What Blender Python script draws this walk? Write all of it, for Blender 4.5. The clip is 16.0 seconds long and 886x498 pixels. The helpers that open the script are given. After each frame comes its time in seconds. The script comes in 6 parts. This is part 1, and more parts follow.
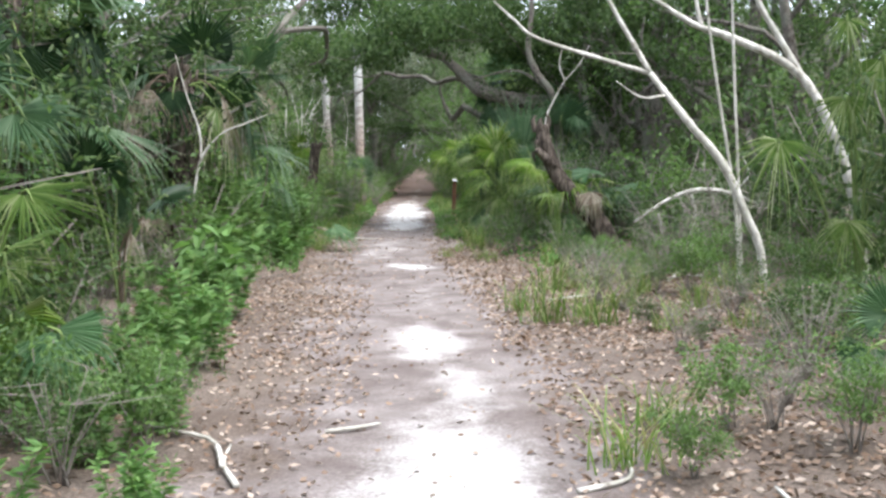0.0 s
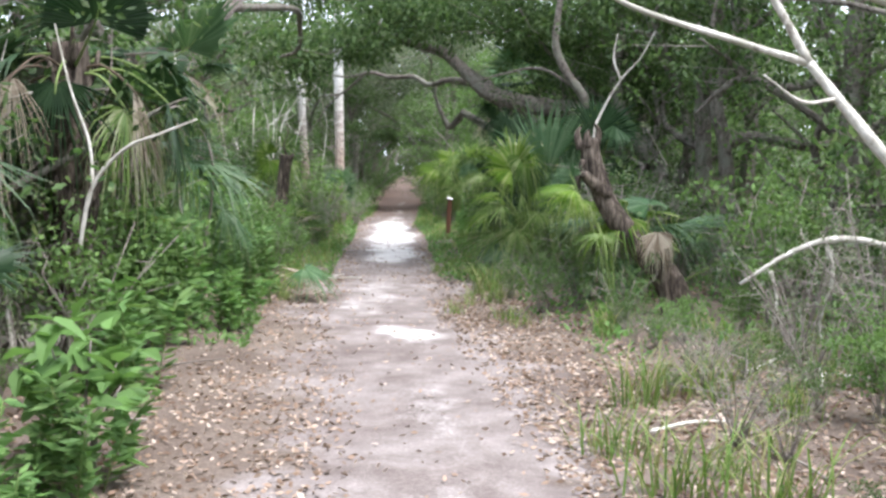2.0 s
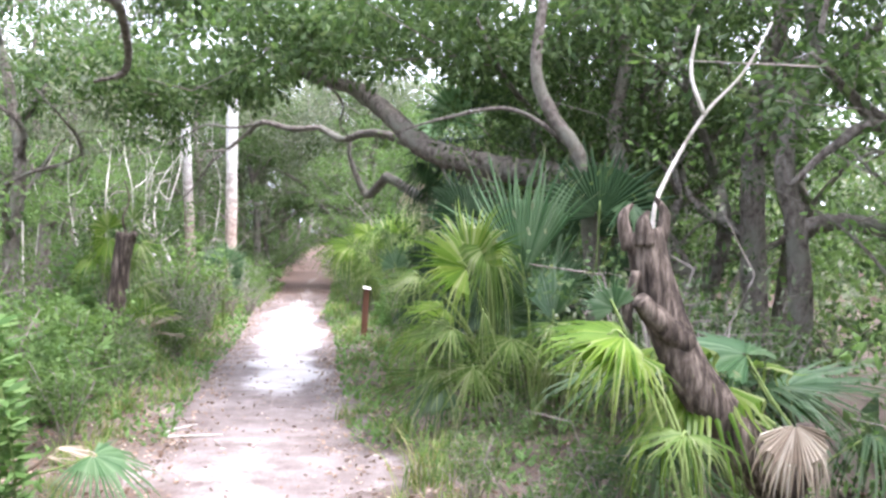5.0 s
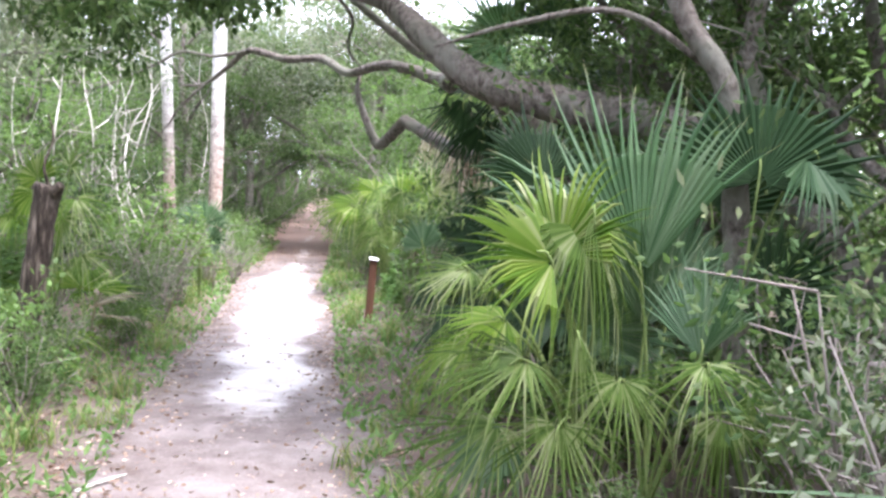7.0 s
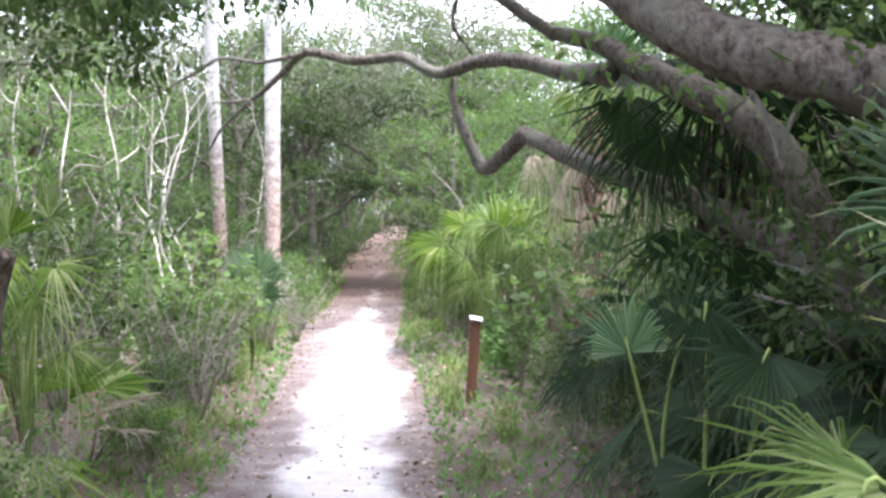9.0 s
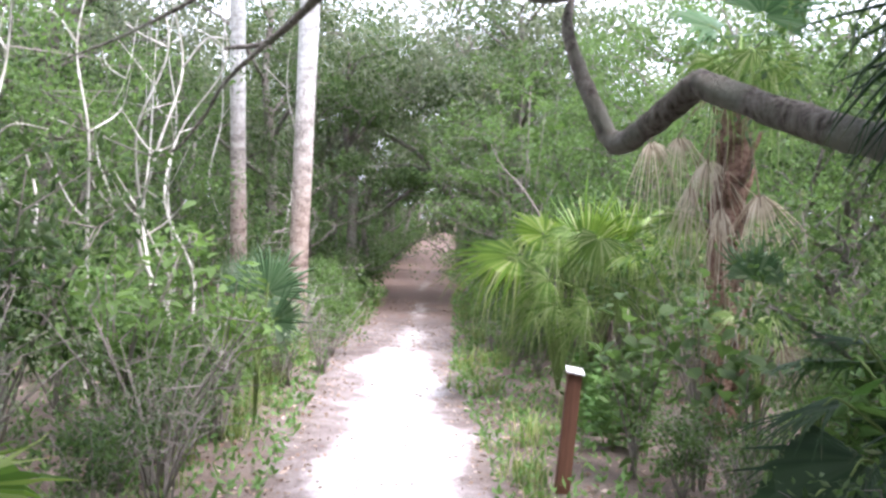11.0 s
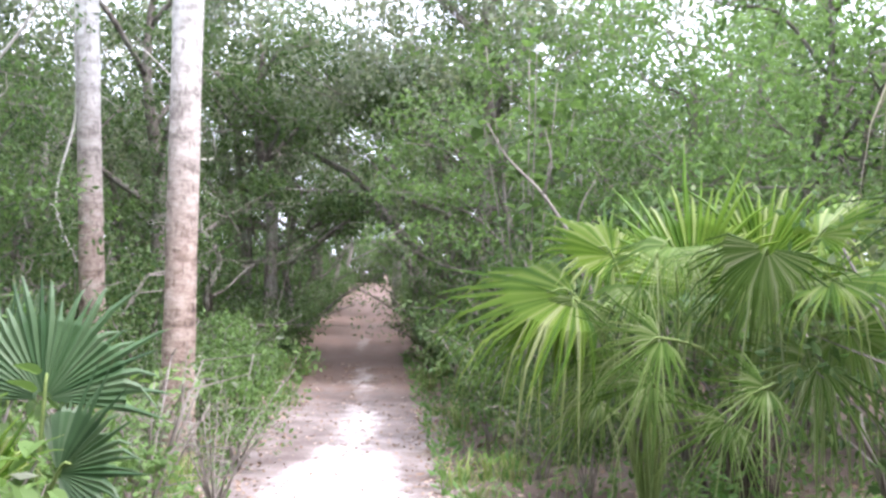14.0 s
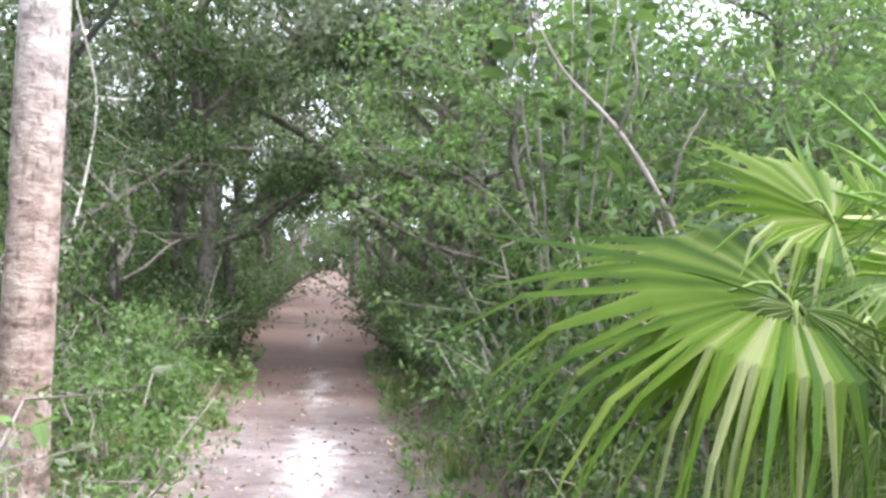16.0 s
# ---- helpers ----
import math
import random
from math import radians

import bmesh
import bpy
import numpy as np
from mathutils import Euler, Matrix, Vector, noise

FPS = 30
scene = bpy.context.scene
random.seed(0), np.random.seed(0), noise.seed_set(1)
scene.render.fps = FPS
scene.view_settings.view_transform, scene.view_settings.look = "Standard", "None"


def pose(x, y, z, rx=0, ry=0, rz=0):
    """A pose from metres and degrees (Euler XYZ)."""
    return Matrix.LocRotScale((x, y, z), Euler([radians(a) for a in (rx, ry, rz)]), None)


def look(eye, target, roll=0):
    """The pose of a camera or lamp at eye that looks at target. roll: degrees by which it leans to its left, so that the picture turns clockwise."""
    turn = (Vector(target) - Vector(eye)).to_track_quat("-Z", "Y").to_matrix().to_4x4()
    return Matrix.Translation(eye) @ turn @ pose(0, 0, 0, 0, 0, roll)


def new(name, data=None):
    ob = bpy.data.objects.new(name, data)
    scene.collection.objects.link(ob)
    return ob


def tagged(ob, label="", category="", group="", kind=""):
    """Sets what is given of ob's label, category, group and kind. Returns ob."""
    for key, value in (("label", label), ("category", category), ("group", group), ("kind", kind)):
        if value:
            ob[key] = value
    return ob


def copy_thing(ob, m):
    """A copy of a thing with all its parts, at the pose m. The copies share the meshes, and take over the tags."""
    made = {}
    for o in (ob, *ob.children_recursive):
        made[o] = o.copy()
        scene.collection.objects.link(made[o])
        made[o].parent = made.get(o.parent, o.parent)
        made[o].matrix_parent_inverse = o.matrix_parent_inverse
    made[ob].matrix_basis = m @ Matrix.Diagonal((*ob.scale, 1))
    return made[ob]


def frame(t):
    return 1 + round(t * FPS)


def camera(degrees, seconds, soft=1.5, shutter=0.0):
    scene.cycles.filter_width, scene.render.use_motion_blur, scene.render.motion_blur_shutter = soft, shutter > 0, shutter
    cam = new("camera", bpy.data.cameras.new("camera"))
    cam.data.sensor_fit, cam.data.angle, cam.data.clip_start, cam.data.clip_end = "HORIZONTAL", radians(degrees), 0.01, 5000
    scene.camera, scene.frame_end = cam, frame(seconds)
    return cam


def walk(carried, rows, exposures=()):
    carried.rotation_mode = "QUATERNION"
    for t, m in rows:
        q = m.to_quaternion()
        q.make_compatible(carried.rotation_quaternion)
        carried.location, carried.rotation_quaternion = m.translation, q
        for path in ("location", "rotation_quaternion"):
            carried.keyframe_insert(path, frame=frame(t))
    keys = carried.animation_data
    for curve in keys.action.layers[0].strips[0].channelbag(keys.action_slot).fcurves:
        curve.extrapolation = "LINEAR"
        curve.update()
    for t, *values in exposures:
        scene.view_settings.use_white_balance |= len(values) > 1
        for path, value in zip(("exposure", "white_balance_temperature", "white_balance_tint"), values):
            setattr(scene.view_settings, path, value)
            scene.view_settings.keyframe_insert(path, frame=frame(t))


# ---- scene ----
cam = camera(48.0, 16.0, soft=2.8)
# seconds, eye x y z, yaw, pitch, lean to the right
PATH = [
    (0.0, 0.000, 0.000, 1.111, 7.73, -4.96, 0.78),
    (0.5, -0.154, 0.745, 1.126, 7.31, -3.95, 0.90),
    (1.0, -0.350, 1.491, 1.137, 6.33, -4.87, -1.98),
    (1.5, -0.503, 2.246, 1.208, 6.90, -3.65, -0.57),
    (2.0, -0.673, 3.002, 1.274, 6.45, -4.60, -0.06),
    (2.5, -0.803, 3.762, 1.336, 6.62, -3.35, 1.68),
    (3.0, -0.935, 4.488, 1.372, 6.75, -3.53, 1.27),
    (3.5, -1.016, 5.238, 1.397, 5.56, -0.91, 0.60),
    (4.0, -1.077, 5.944, 1.444, 3.93, -1.06, 0.28),
    (4.2, -1.091, 6.214, 1.478, 2.44, -1.42, -0.67),
    (6.3, -1.274, 8.967, 1.491, 1.37, 0.62, -1.18),
    (6.5, -1.336, 9.226, 1.514, 2.02, 0.25, -2.17),
    (7.0, -1.496, 9.864, 1.541, 1.64, -3.29, -2.63),
    (7.5, -1.630, 10.561, 1.599, 3.59, -1.91, -0.83),
    (8.0, -1.758, 11.218, 1.646, 3.47, -1.99, -0.50),
    (8.5, -1.915, 11.887, 1.663, 4.26, -1.78, -1.70),
    (9.0, -2.105, 12.575, 1.658, 5.28, -2.11, -0.64),
    (9.5, -2.237, 13.247, 1.667, 6.07, -2.56, -1.49),
    (9.7, -2.272, 13.514, 1.688, 7.50, -2.56, -1.60),
    (11.8, -2.896, 16.357, 1.550, 7.59, 1.05, -3.53),
    (12.0, -2.957, 16.628, 1.550, 8.09, 2.22, -1.74),
    (12.5, -3.110, 17.311, 1.499, 7.85, 1.29, -3.47),
    (13.0, -3.250, 18.013, 1.453, 6.24, 0.95, -1.11),
    (13.5, -3.393, 18.690, 1.397, 6.04, 0.16, -2.55),
    (14.0, -3.509, 19.351, 1.390, 3.50, 1.41, -1.38),
    (14.5, -3.634, 20.002, 1.359, 3.87, 3.09, -1.72),
    (15.0, -3.710, 20.610, 1.348, 1.43, 2.90, -1.28),
    (15.5, -3.815, 21.259, 1.332, 1.15, 1.65, -1.76),
    (16.0, -3.920, 21.902, 1.331, 0.83, 0.98, -2.99),
]


def aim(x, y, z, yaw, pitch, lean):
    a, b = radians(yaw), radians(pitch)
    way = Vector((-math.sin(a) * math.cos(b), math.cos(a) * math.cos(b), math.sin(b)))
    return look((x, y, z), Vector((x, y, z)) + way, -lean)


walk(cam, [(r[0], aim(*r[1:])) for r in PATH],
     exposures=[(0.0, 1.25, 6100, 12), (2.0, 1.5, 6100, 14), (4.0, 2.05, 6050, 22), (6.5, 2.34, 6050, 24), (9.5, 2.06, 6050, 24), (12.5, 1.86, 6000, 23), (14.0, 1.99, 6000, 23), (16.0, 2.05, 6000, 20)])

# ---- light: a bright overcast sky over a thin canopy ----
world = bpy.data.worlds.new("sky")
scene.world = world
world.use_nodes = True
wn = world.node_tree.nodes
sky = wn.new("ShaderNodeTexSky")
sky.sky_type = "NISHITA"
sky.sun_disc = False
sky.sun_elevation, sky.sun_rotation = radians(65), radians(121)
sky.air_density, sky.dust_density, sky.ozone_density = 1.0, 6.0, 1.0
hazy = wn.new("ShaderNodeMixRGB")
hazy.inputs[0].default_value = 0.72
hazy.inputs[2].default_value = (8.6, 9.1, 9.8, 1)
world.node_tree.links.new(sky.outputs[0], hazy.inputs[1])
world.node_tree.links.new(hazy.outputs[0], wn["Background"].inputs[0])
wn["Background"].inputs[1].default_value = 0.15
sun = new("sun", bpy.data.lights.new("sun", "SUN"))
sun.data.energy, sun.data.angle, sun.data.color = 2.4, radians(20), (1.0, 0.96, 0.9)
sun.matrix_world = look((0, 0, 20), Vector((0, 0, 20)) - Vector((0.36, -0.22, 0.9)))


# ---- materials ----
def nodes_of(name):
    m = bpy.data.materials.new(name)
    m.use_nodes = True
    return m, m.node_tree.nodes, m.node_tree.links, m.node_tree.nodes["Principled BSDF"]


def ramp(n, stops):
    r = n.new("ShaderNodeValToRGB")
    e = r.color_ramp.elements
    while len(e) < len(stops):
        e.new(0.5)
    for k, (p, c) in zip(e, stops):
        k.position, k.color = p, (*c, 1)
    return r


def noise_tex(n, l, scale, detail=4.0, stretch=None, rough=0.6):
    t = n.new("ShaderNodeTexNoise")
    t.inputs["Scale"].default_value, t.inputs["Detail"].default_value, t.inputs["Roughness"].default_value = scale, detail, rough
    co = n.new("ShaderNodeTexCoord")
    if stretch:
        mp = n.new("ShaderNodeMapping")
        mp.inputs["Scale"].default_value = stretch
        l.new(co.outputs["Object"], mp.inputs[0])
        l.new(mp.outputs[0], t.inputs["Vector"])
    else:
        l.new(co.outputs["Object"], t.inputs["Vector"])
    return t


def mix(n, l, fac, a, b, mode="MIX"):
    m = n.new("ShaderNodeMixRGB")
    m.blend_type = mode
    for i, v in ((0, fac), (1, a), (2, b)):
        if hasattr(v, "links") or hasattr(v, "is_linked"):
            l.new(v, m.inputs[i])
        else:
            m.inputs[i].default_value = v if i == 0 else (*v, 1)
    return m.outputs[0]


def bump(n, l, p, height, strength, dist):
    b = n.new("ShaderNodeBump")
    b.inputs["Strength"].default_value, b.inputs["Distance"].default_value = strength, dist
    l.new(height, b.inputs["Height"])
    l.new(b.outputs[0], p.inputs["Normal"])


def leaf_mat(name, stops, thin=0.52, gloss=0.6, fan=False):
    """Leaves: colour by leaf and by plant, blotches, some light let through."""
    m, n, l, p = nodes_of(name)
    geo, obj = n.new("ShaderNodeNewGeometry"), n.new("ShaderNodeObjectInfo")
    r = ramp(n, [(i / (len(stops) - 1), c) for i, c in enumerate(stops)])
    if fan:
        at = n.new("ShaderNodeAttribute")
        at.attribute_name = "tone"
        sp = n.new("ShaderNodeSeparateColor")
        l.new(at.outputs["Color"], sp.inputs[0])
        l.new(sp.outputs[0], r.inputs[0])
        dry = ramp(n, [(0.86, (0, 0, 0)), (1.0, (0.7, 0.7, 0.7))])
        l.new(sp.outputs[1], dry.inputs[0])
        own = mix(n, l, dry.outputs[0], r.outputs[0], (0.34, 0.3, 0.16))
    else:
        l.new(geo.outputs["Random Per Island"], r.inputs[0])
        own = r.outputs[0]
    big = noise_tex(n, l, 2.2, 2.0)
    tone = n.new("ShaderNodeMapRange")
    tone.inputs["To Min"].default_value, tone.inputs["To Max"].default_value = 0.55, 1.3
    l.new(big.outputs[0], tone.inputs[0])
    tone2 = n.new("ShaderNodeMapRange")
    tone2.inputs["To Min"].default_value, tone2.inputs["To Max"].default_value = 0.75, 1.2
    l.new(obj.outputs["Random"], tone2.inputs[0])
    mul = n.new("ShaderNodeMath")
    mul.operation = "MULTIPLY"
    l.new(tone.outputs[0], mul.inputs[0])
    l.new(tone2.outputs[0], mul.inputs[1])
    c = mix(n, l, 1.0, own, mul.outputs[0], "MULTIPLY")
    l.new(c, p.inputs["Base Color"])
    p.inputs["Roughness"].default_value = gloss
    p.inputs["Specular IOR Level"].default_value = 0.25
    t = n.new("ShaderNodeBsdfTranslucent")
    tc = mix(n, l, 1.0, c, (1.15, 1.2, 0.85), "MULTIPLY")
    l.new(tc, t.inputs[0])
    s = n.new("ShaderNodeMixShader")
    s.inputs[0].default_value = thin
    l.new(p.outputs[0], s.inputs[1])
    l.new(t.outputs[0], s.inputs[2])
    l.new(s.outputs[0], n["Material Output"].inputs[0])
    return m


def bark_mat(name, stops, scale=14.0, stretch=(1, 1, 0.2), depth=0.02, blotch=None):
    m, n, l, p = nodes_of(name)
    t = noise_tex(n, l, scale, 6.0, stretch, 0.7)
    r = ramp(n, stops)
    l.new(t.outputs[0], r.inputs[0])
    c = r.outputs[0]
    if blotch:
        b = noise_tex(n, l, 3.0, 4.0)
        k = ramp(n, [(0.48, (0, 0, 0)), (0.62, (1, 1, 1))])
        l.new(b.outputs[0], k.inputs[0])
        c = mix(n, l, k.outputs[0], c, blotch)
    l.new(c, p.inputs["Base Color"])
    p.inputs["Roughness"].default_value = 0.9
    p.inputs["Specular IOR Level"].default_value = 0.15
    bump(n, l, p, t.outputs[0], 0.8, depth)
    return m


LEAF_OAK = leaf_mat("oak leaves", [(0.035, 0.065, 0.024), (0.06, 0.11, 0.036), (0.09, 0.15, 0.05), (0.12, 0.165, 0.08)], 0.5)
LEAF_FRESH = leaf_mat("fresh broad leaves", [(0.085, 0.15, 0.05), (0.12, 0.21, 0.065), (0.165, 0.265, 0.085), (0.12, 0.19, 0.08)], 0.5)
LEAF_SCRUB = leaf_mat("scrub leaves", [(0.05, 0.1, 0.036), (0.085, 0.155, 0.052), (0.125, 0.2, 0.075), (0.165, 0.2, 0.1)], 0.5)
LEAF_WEED = leaf_mat("weed leaves", [(0.09, 0.19, 0.055), (0.13, 0.25, 0.07), (0.18, 0.3, 0.1)], 0.4)
LEAF_GREY = leaf_mat("grey green leaves", [(0.13, 0.16, 0.108), (0.185, 0.22, 0.148), (0.24, 0.27, 0.19)], 0.46)
FAN_BLUE = leaf_mat("blue green palm blade", [(0.045, 0.1, 0.042), (0.07, 0.14, 0.06), (0.1, 0.175, 0.085), (0.155, 0.225, 0.13)], 0.3, 0.45, True)
FAN_LIME = leaf_mat("yellow green palm blade", [(0.065, 0.14, 0.018), (0.105, 0.2, 0.024), (0.15, 0.255, 0.034), (0.21, 0.3, 0.06), (0.36, 0.41, 0.2)], 0.48, 0.4, True)
# green palm blade again, with the canopy's shade put into its colour
FAN_SHADED = leaf_mat("palm blade, green darkened for shade", [(0.018, 0.045, 0.018), (0.03, 0.065, 0.026), (0.045, 0.085, 0.036)], 0.3, 0.5, True)
FAN_GREY = leaf_mat("grey green palm blade", [(0.075, 0.145, 0.03), (0.12, 0.205, 0.045), (0.17, 0.265, 0.07), (0.27, 0.345, 0.14), (0.42, 0.46, 0.28)], 0.42, 0.45, True)
FAN_DEAD = leaf_mat("dry palm blade", [(0.17, 0.13, 0.095), (0.3, 0.25, 0.19), (0.42, 0.365, 0.29), (0.52, 0.47, 0.39)], 0.25, 0.75, True)
GRASS = leaf_mat("grass blade", [(0.08, 0.16, 0.03), (0.14, 0.24, 0.05), (0.22, 0.3, 0.09), (0.3, 0.28, 0.14)], 0.4)
LITTER = leaf_mat("dry fallen leaves", [(0.12, 0.075, 0.05), (0.22, 0.15, 0.105), (0.34, 0.25, 0.19), (0.5, 0.42, 0.35)], 0.1, 0.8)
BARK_OAK = bark_mat("oak bark", [(0.34, (0.045, 0.038, 0.032)), (0.5, (0.16, 0.14, 0.12)), (0.66, (0.25, 0.23, 0.205))], 26.0, (1, 1, 0.6), 0.06, (0.19, 0.19, 0.155))
BARK_PALE = bark_mat("pale smooth bark", [(0.34, (0.22, 0.2, 0.17)), (0.48, (0.46, 0.44, 0.39)), (0.64, (0.66, 0.64, 0.6))], 14.0, (1, 1, 0.7), 0.01, (0.33, 0.32, 0.27))
BARK_DARK = bark_mat("dark rotten bark", [(0.36, (0.022, 0.018, 0.015)), (0.5, (0.08, 0.064, 0.052)), (0.66, (0.24, 0.2, 0.165))], 30.0, (1, 1, 0.16), 0.06)
BARK_TWIG = bark_mat("grey twig bark", [(0.3, (0.12, 0.105, 0.09)), (0.6, (0.25, 0.225, 0.2))], 20.0, (1, 1, 0.5), 0.005)
STALK = bark_mat("palm stalk", [(0.3, (0.1, 0.16, 0.05)), (0.7, (0.22, 0.28, 0.1))], 12.0, (1, 1, 0.3), 0.004)
BARK_RED = bark_mat("red brown palm bark", [(0.34, (0.06, 0.035, 0.025)), (0.5, (0.17, 0.105, 0.075)), (0.66, (0.28, 0.2, 0.16))], 22.0, (1, 1, 1.6), 0.03)
POST_WOOD = bark_mat("brown stained wood", [(0.3, (0.07, 0.035, 0.022)), (0.7, (0.17, 0.085, 0.055))], 16.0, (1, 1, 0.08), 0.004)


def palm_bark():
    m, n, l, p = nodes_of("palm trunk bark")
    rings = noise_tex(n, l, 9.0, 6.0, (0.8, 0.8, 1.5), 0.72)
    fine = noise_tex(n, l, 34.0, 5.0, (1, 1, 0.3))
    co = n.new("ShaderNodeTexCoord")
    sep = n.new("ShaderNodeSeparateXYZ")
    l.new(co.outputs["Object"], sep.inputs[0])
    up = n.new("ShaderNodeMapRange")
    up.inputs["From Min"].default_value, up.inputs["From Max"].default_value = 1.5, 3.4
    l.new(sep.outputs[2], up.inputs[0])
    low = ramp(n, [(0.34, (0.09, 0.062, 0.048)), (0.47, (0.25, 0.185, 0.15)), (0.62, (0.4, 0.33, 0.28))])
    high = ramp(n, [(0.3, (0.26, 0.245, 0.22)), (0.5, (0.5, 0.49, 0.46)), (0.66, (0.64, 0.64, 0.61))])
    l.new(rings.outputs[0], low.inputs[0])
    l.new(rings.outputs[0], high.inputs[0])
    c = mix(n, l, up.outputs[0], low.outputs[0], high.outputs[0])
    dark = ramp(n, [(0.32, (0.35, 0.33, 0.3)), (0.46, (1, 1, 1))])
    l.new(fine.outputs[0], dark.inputs[0])
    l.new(mix(n, l, 0.8, c, dark.outputs[0], "MULTIPLY"), p.inputs["Base Color"])
    p.inputs["Roughness"].default_value = 0.9
    bump(n, l, p, rings.outputs[0], 0.7, 0.03)
    return m


BARK_PALM = palm_bark()


def ground_mat():
    m, n, l, p = nodes_of("sandy forest soil")
    at = n.new("ShaderNodeAttribute")
    at.attribute_name = "cover"
    sep = n.new("ShaderNodeSeparateColor")
    l.new(at.outputs["Color"], sep.inputs[0])
    wide, mid, fine = noise_tex(n, l, 1.3, 4.0), noise_tex(n, l, 4.0, 6.0), noise_tex(n, l, 60.0, 4.0, None, 0.75)

    def edge(value, jag, lo, hi):
        s = n.new("ShaderNodeMath")
        s.operation = "MULTIPLY_ADD"
        l.new(jag, s.inputs[0])
        s.inputs[1].default_value = 0.9
        l.new(value, s.inputs[2])
        k = n.new("ShaderNodeMapRange")
        k.interpolation_type = "SMOOTHSTEP"
        k.inputs["From Min"].default_value, k.inputs["From Max"].default_value = lo, hi
        l.new(s.outputs[0], k.inputs[0])
        return k.outputs[0]
    soil = ramp(n, [(0.3, (0.075, 0.06, 0.047)), (0.5, (0.145, 0.117, 0.097)), (0.7, (0.24, 0.2, 0.172))])
    l.new(fine.outputs[0], soil.inputs[0])
    path = ramp(n, [(0.32, (0.12, 0.1, 0.092)), (0.5, (0.2, 0.175, 0.165)), (0.66, (0.31, 0.28, 0.268))])
    jag2 = mix(n, l, 0.5, mid.outputs[0], fine.outputs[0])
    l.new(jag2, path.inputs[0])
    # white sand; its paleness also carries the brighter light below the canopy gap
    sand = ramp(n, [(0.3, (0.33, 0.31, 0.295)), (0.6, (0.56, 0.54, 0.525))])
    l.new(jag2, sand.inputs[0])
    c = mix(n, l, edge(sep.outputs[0], mid.outputs[0], 0.75, 1.1), soil.outputs[0], path.outputs[0])
    # broad darker patches by noise
    mottle = ramp(n, [(0.42, (0.74, 0.71, 0.7)), (0.6, (1, 1, 1))])
    l.new(wide.outputs[0], mottle.inputs[0])
    c = mix(n, l, 1.0, c, mottle.outputs[0], "MULTIPLY")
    red = mix(n, l, edge(sep.outputs[2], mid.outputs[0], 0.75, 1.15), c, (0.15, 0.105, 0.084))
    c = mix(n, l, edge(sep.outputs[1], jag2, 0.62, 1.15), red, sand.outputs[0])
    l.new(c, p.inputs["Base Color"])
    p.inputs["Roughness"].default_value = 0.95
    p.inputs["Specular IOR Level"].default_value = 0.1
    bump(n, l, p, jag2, 0.7, 0.02)
    return m


GROUND = ground_mat()
PLAQUE, _n, _l, _p = nodes_of("white plaque")
_t = noise_tex(_n, _l, 30.0)
_r = ramp(_n, [(0.35, (0.35, 0.35, 0.33)), (0.55, (0.62, 0.62, 0.6))])
_l.new(_t.outputs[0], _r.inputs[0])
_l.new(_r.outputs[0], _p.inputs["Base Color"])
_p.inputs["Roughness"].default_value = 0.5


# ---- mesh tools ----
rnd = np.random.RandomState(7)


def mesh_of(name, verts, faces, material, smooth=False):
    me = bpy.data.meshes.new(name)
    me.from_pydata(np.asarray(verts, dtype=float).tolist(), [], [list(map(int, f)) for f in faces])
    me.materials.append(material)
    if smooth:
        me.polygons.foreach_set("use_smooth", [True] * len(me.polygons))
    me.update()
    return me


def part(name, mesh, parent, label="", m=None):
    ob = new(name, mesh)
    ob.parent = parent
    if m is not None:
        ob.matrix_basis = m
    if label:
        ob["label"] = label
    return ob


def thing(name, m, label, category, group=""):
    ob = new(name)
    ob.empty_display_size = 0.2
    ob.matrix_basis = m
    return tagged(ob, label, category, group)


def curve_pts(pts, n):
    """A smooth line through points: Catmull-Rom, n steps a span."""
    p = np.array(pts, dtype=float)
    p = np.vstack([2 * p[0] - p[1], p, 2 * p[-1] - p[-2]])
    out = []
    for i in range(1, len(p) - 2):
        for k in range(n):
            t = k / n
            out.append(0.5 * (2 * p[i] + (p[i + 1] - p[i - 1]) * t + (2 * p[i - 1] - 5 * p[i] + 4 * p[i + 1] - p[i + 2]) * t * t
                              + (3 * p[i] - p[i - 1] - 3 * p[i + 1] + p[i + 2]) * t ** 3))
    out.append(p[-2])
    return np.array(out)


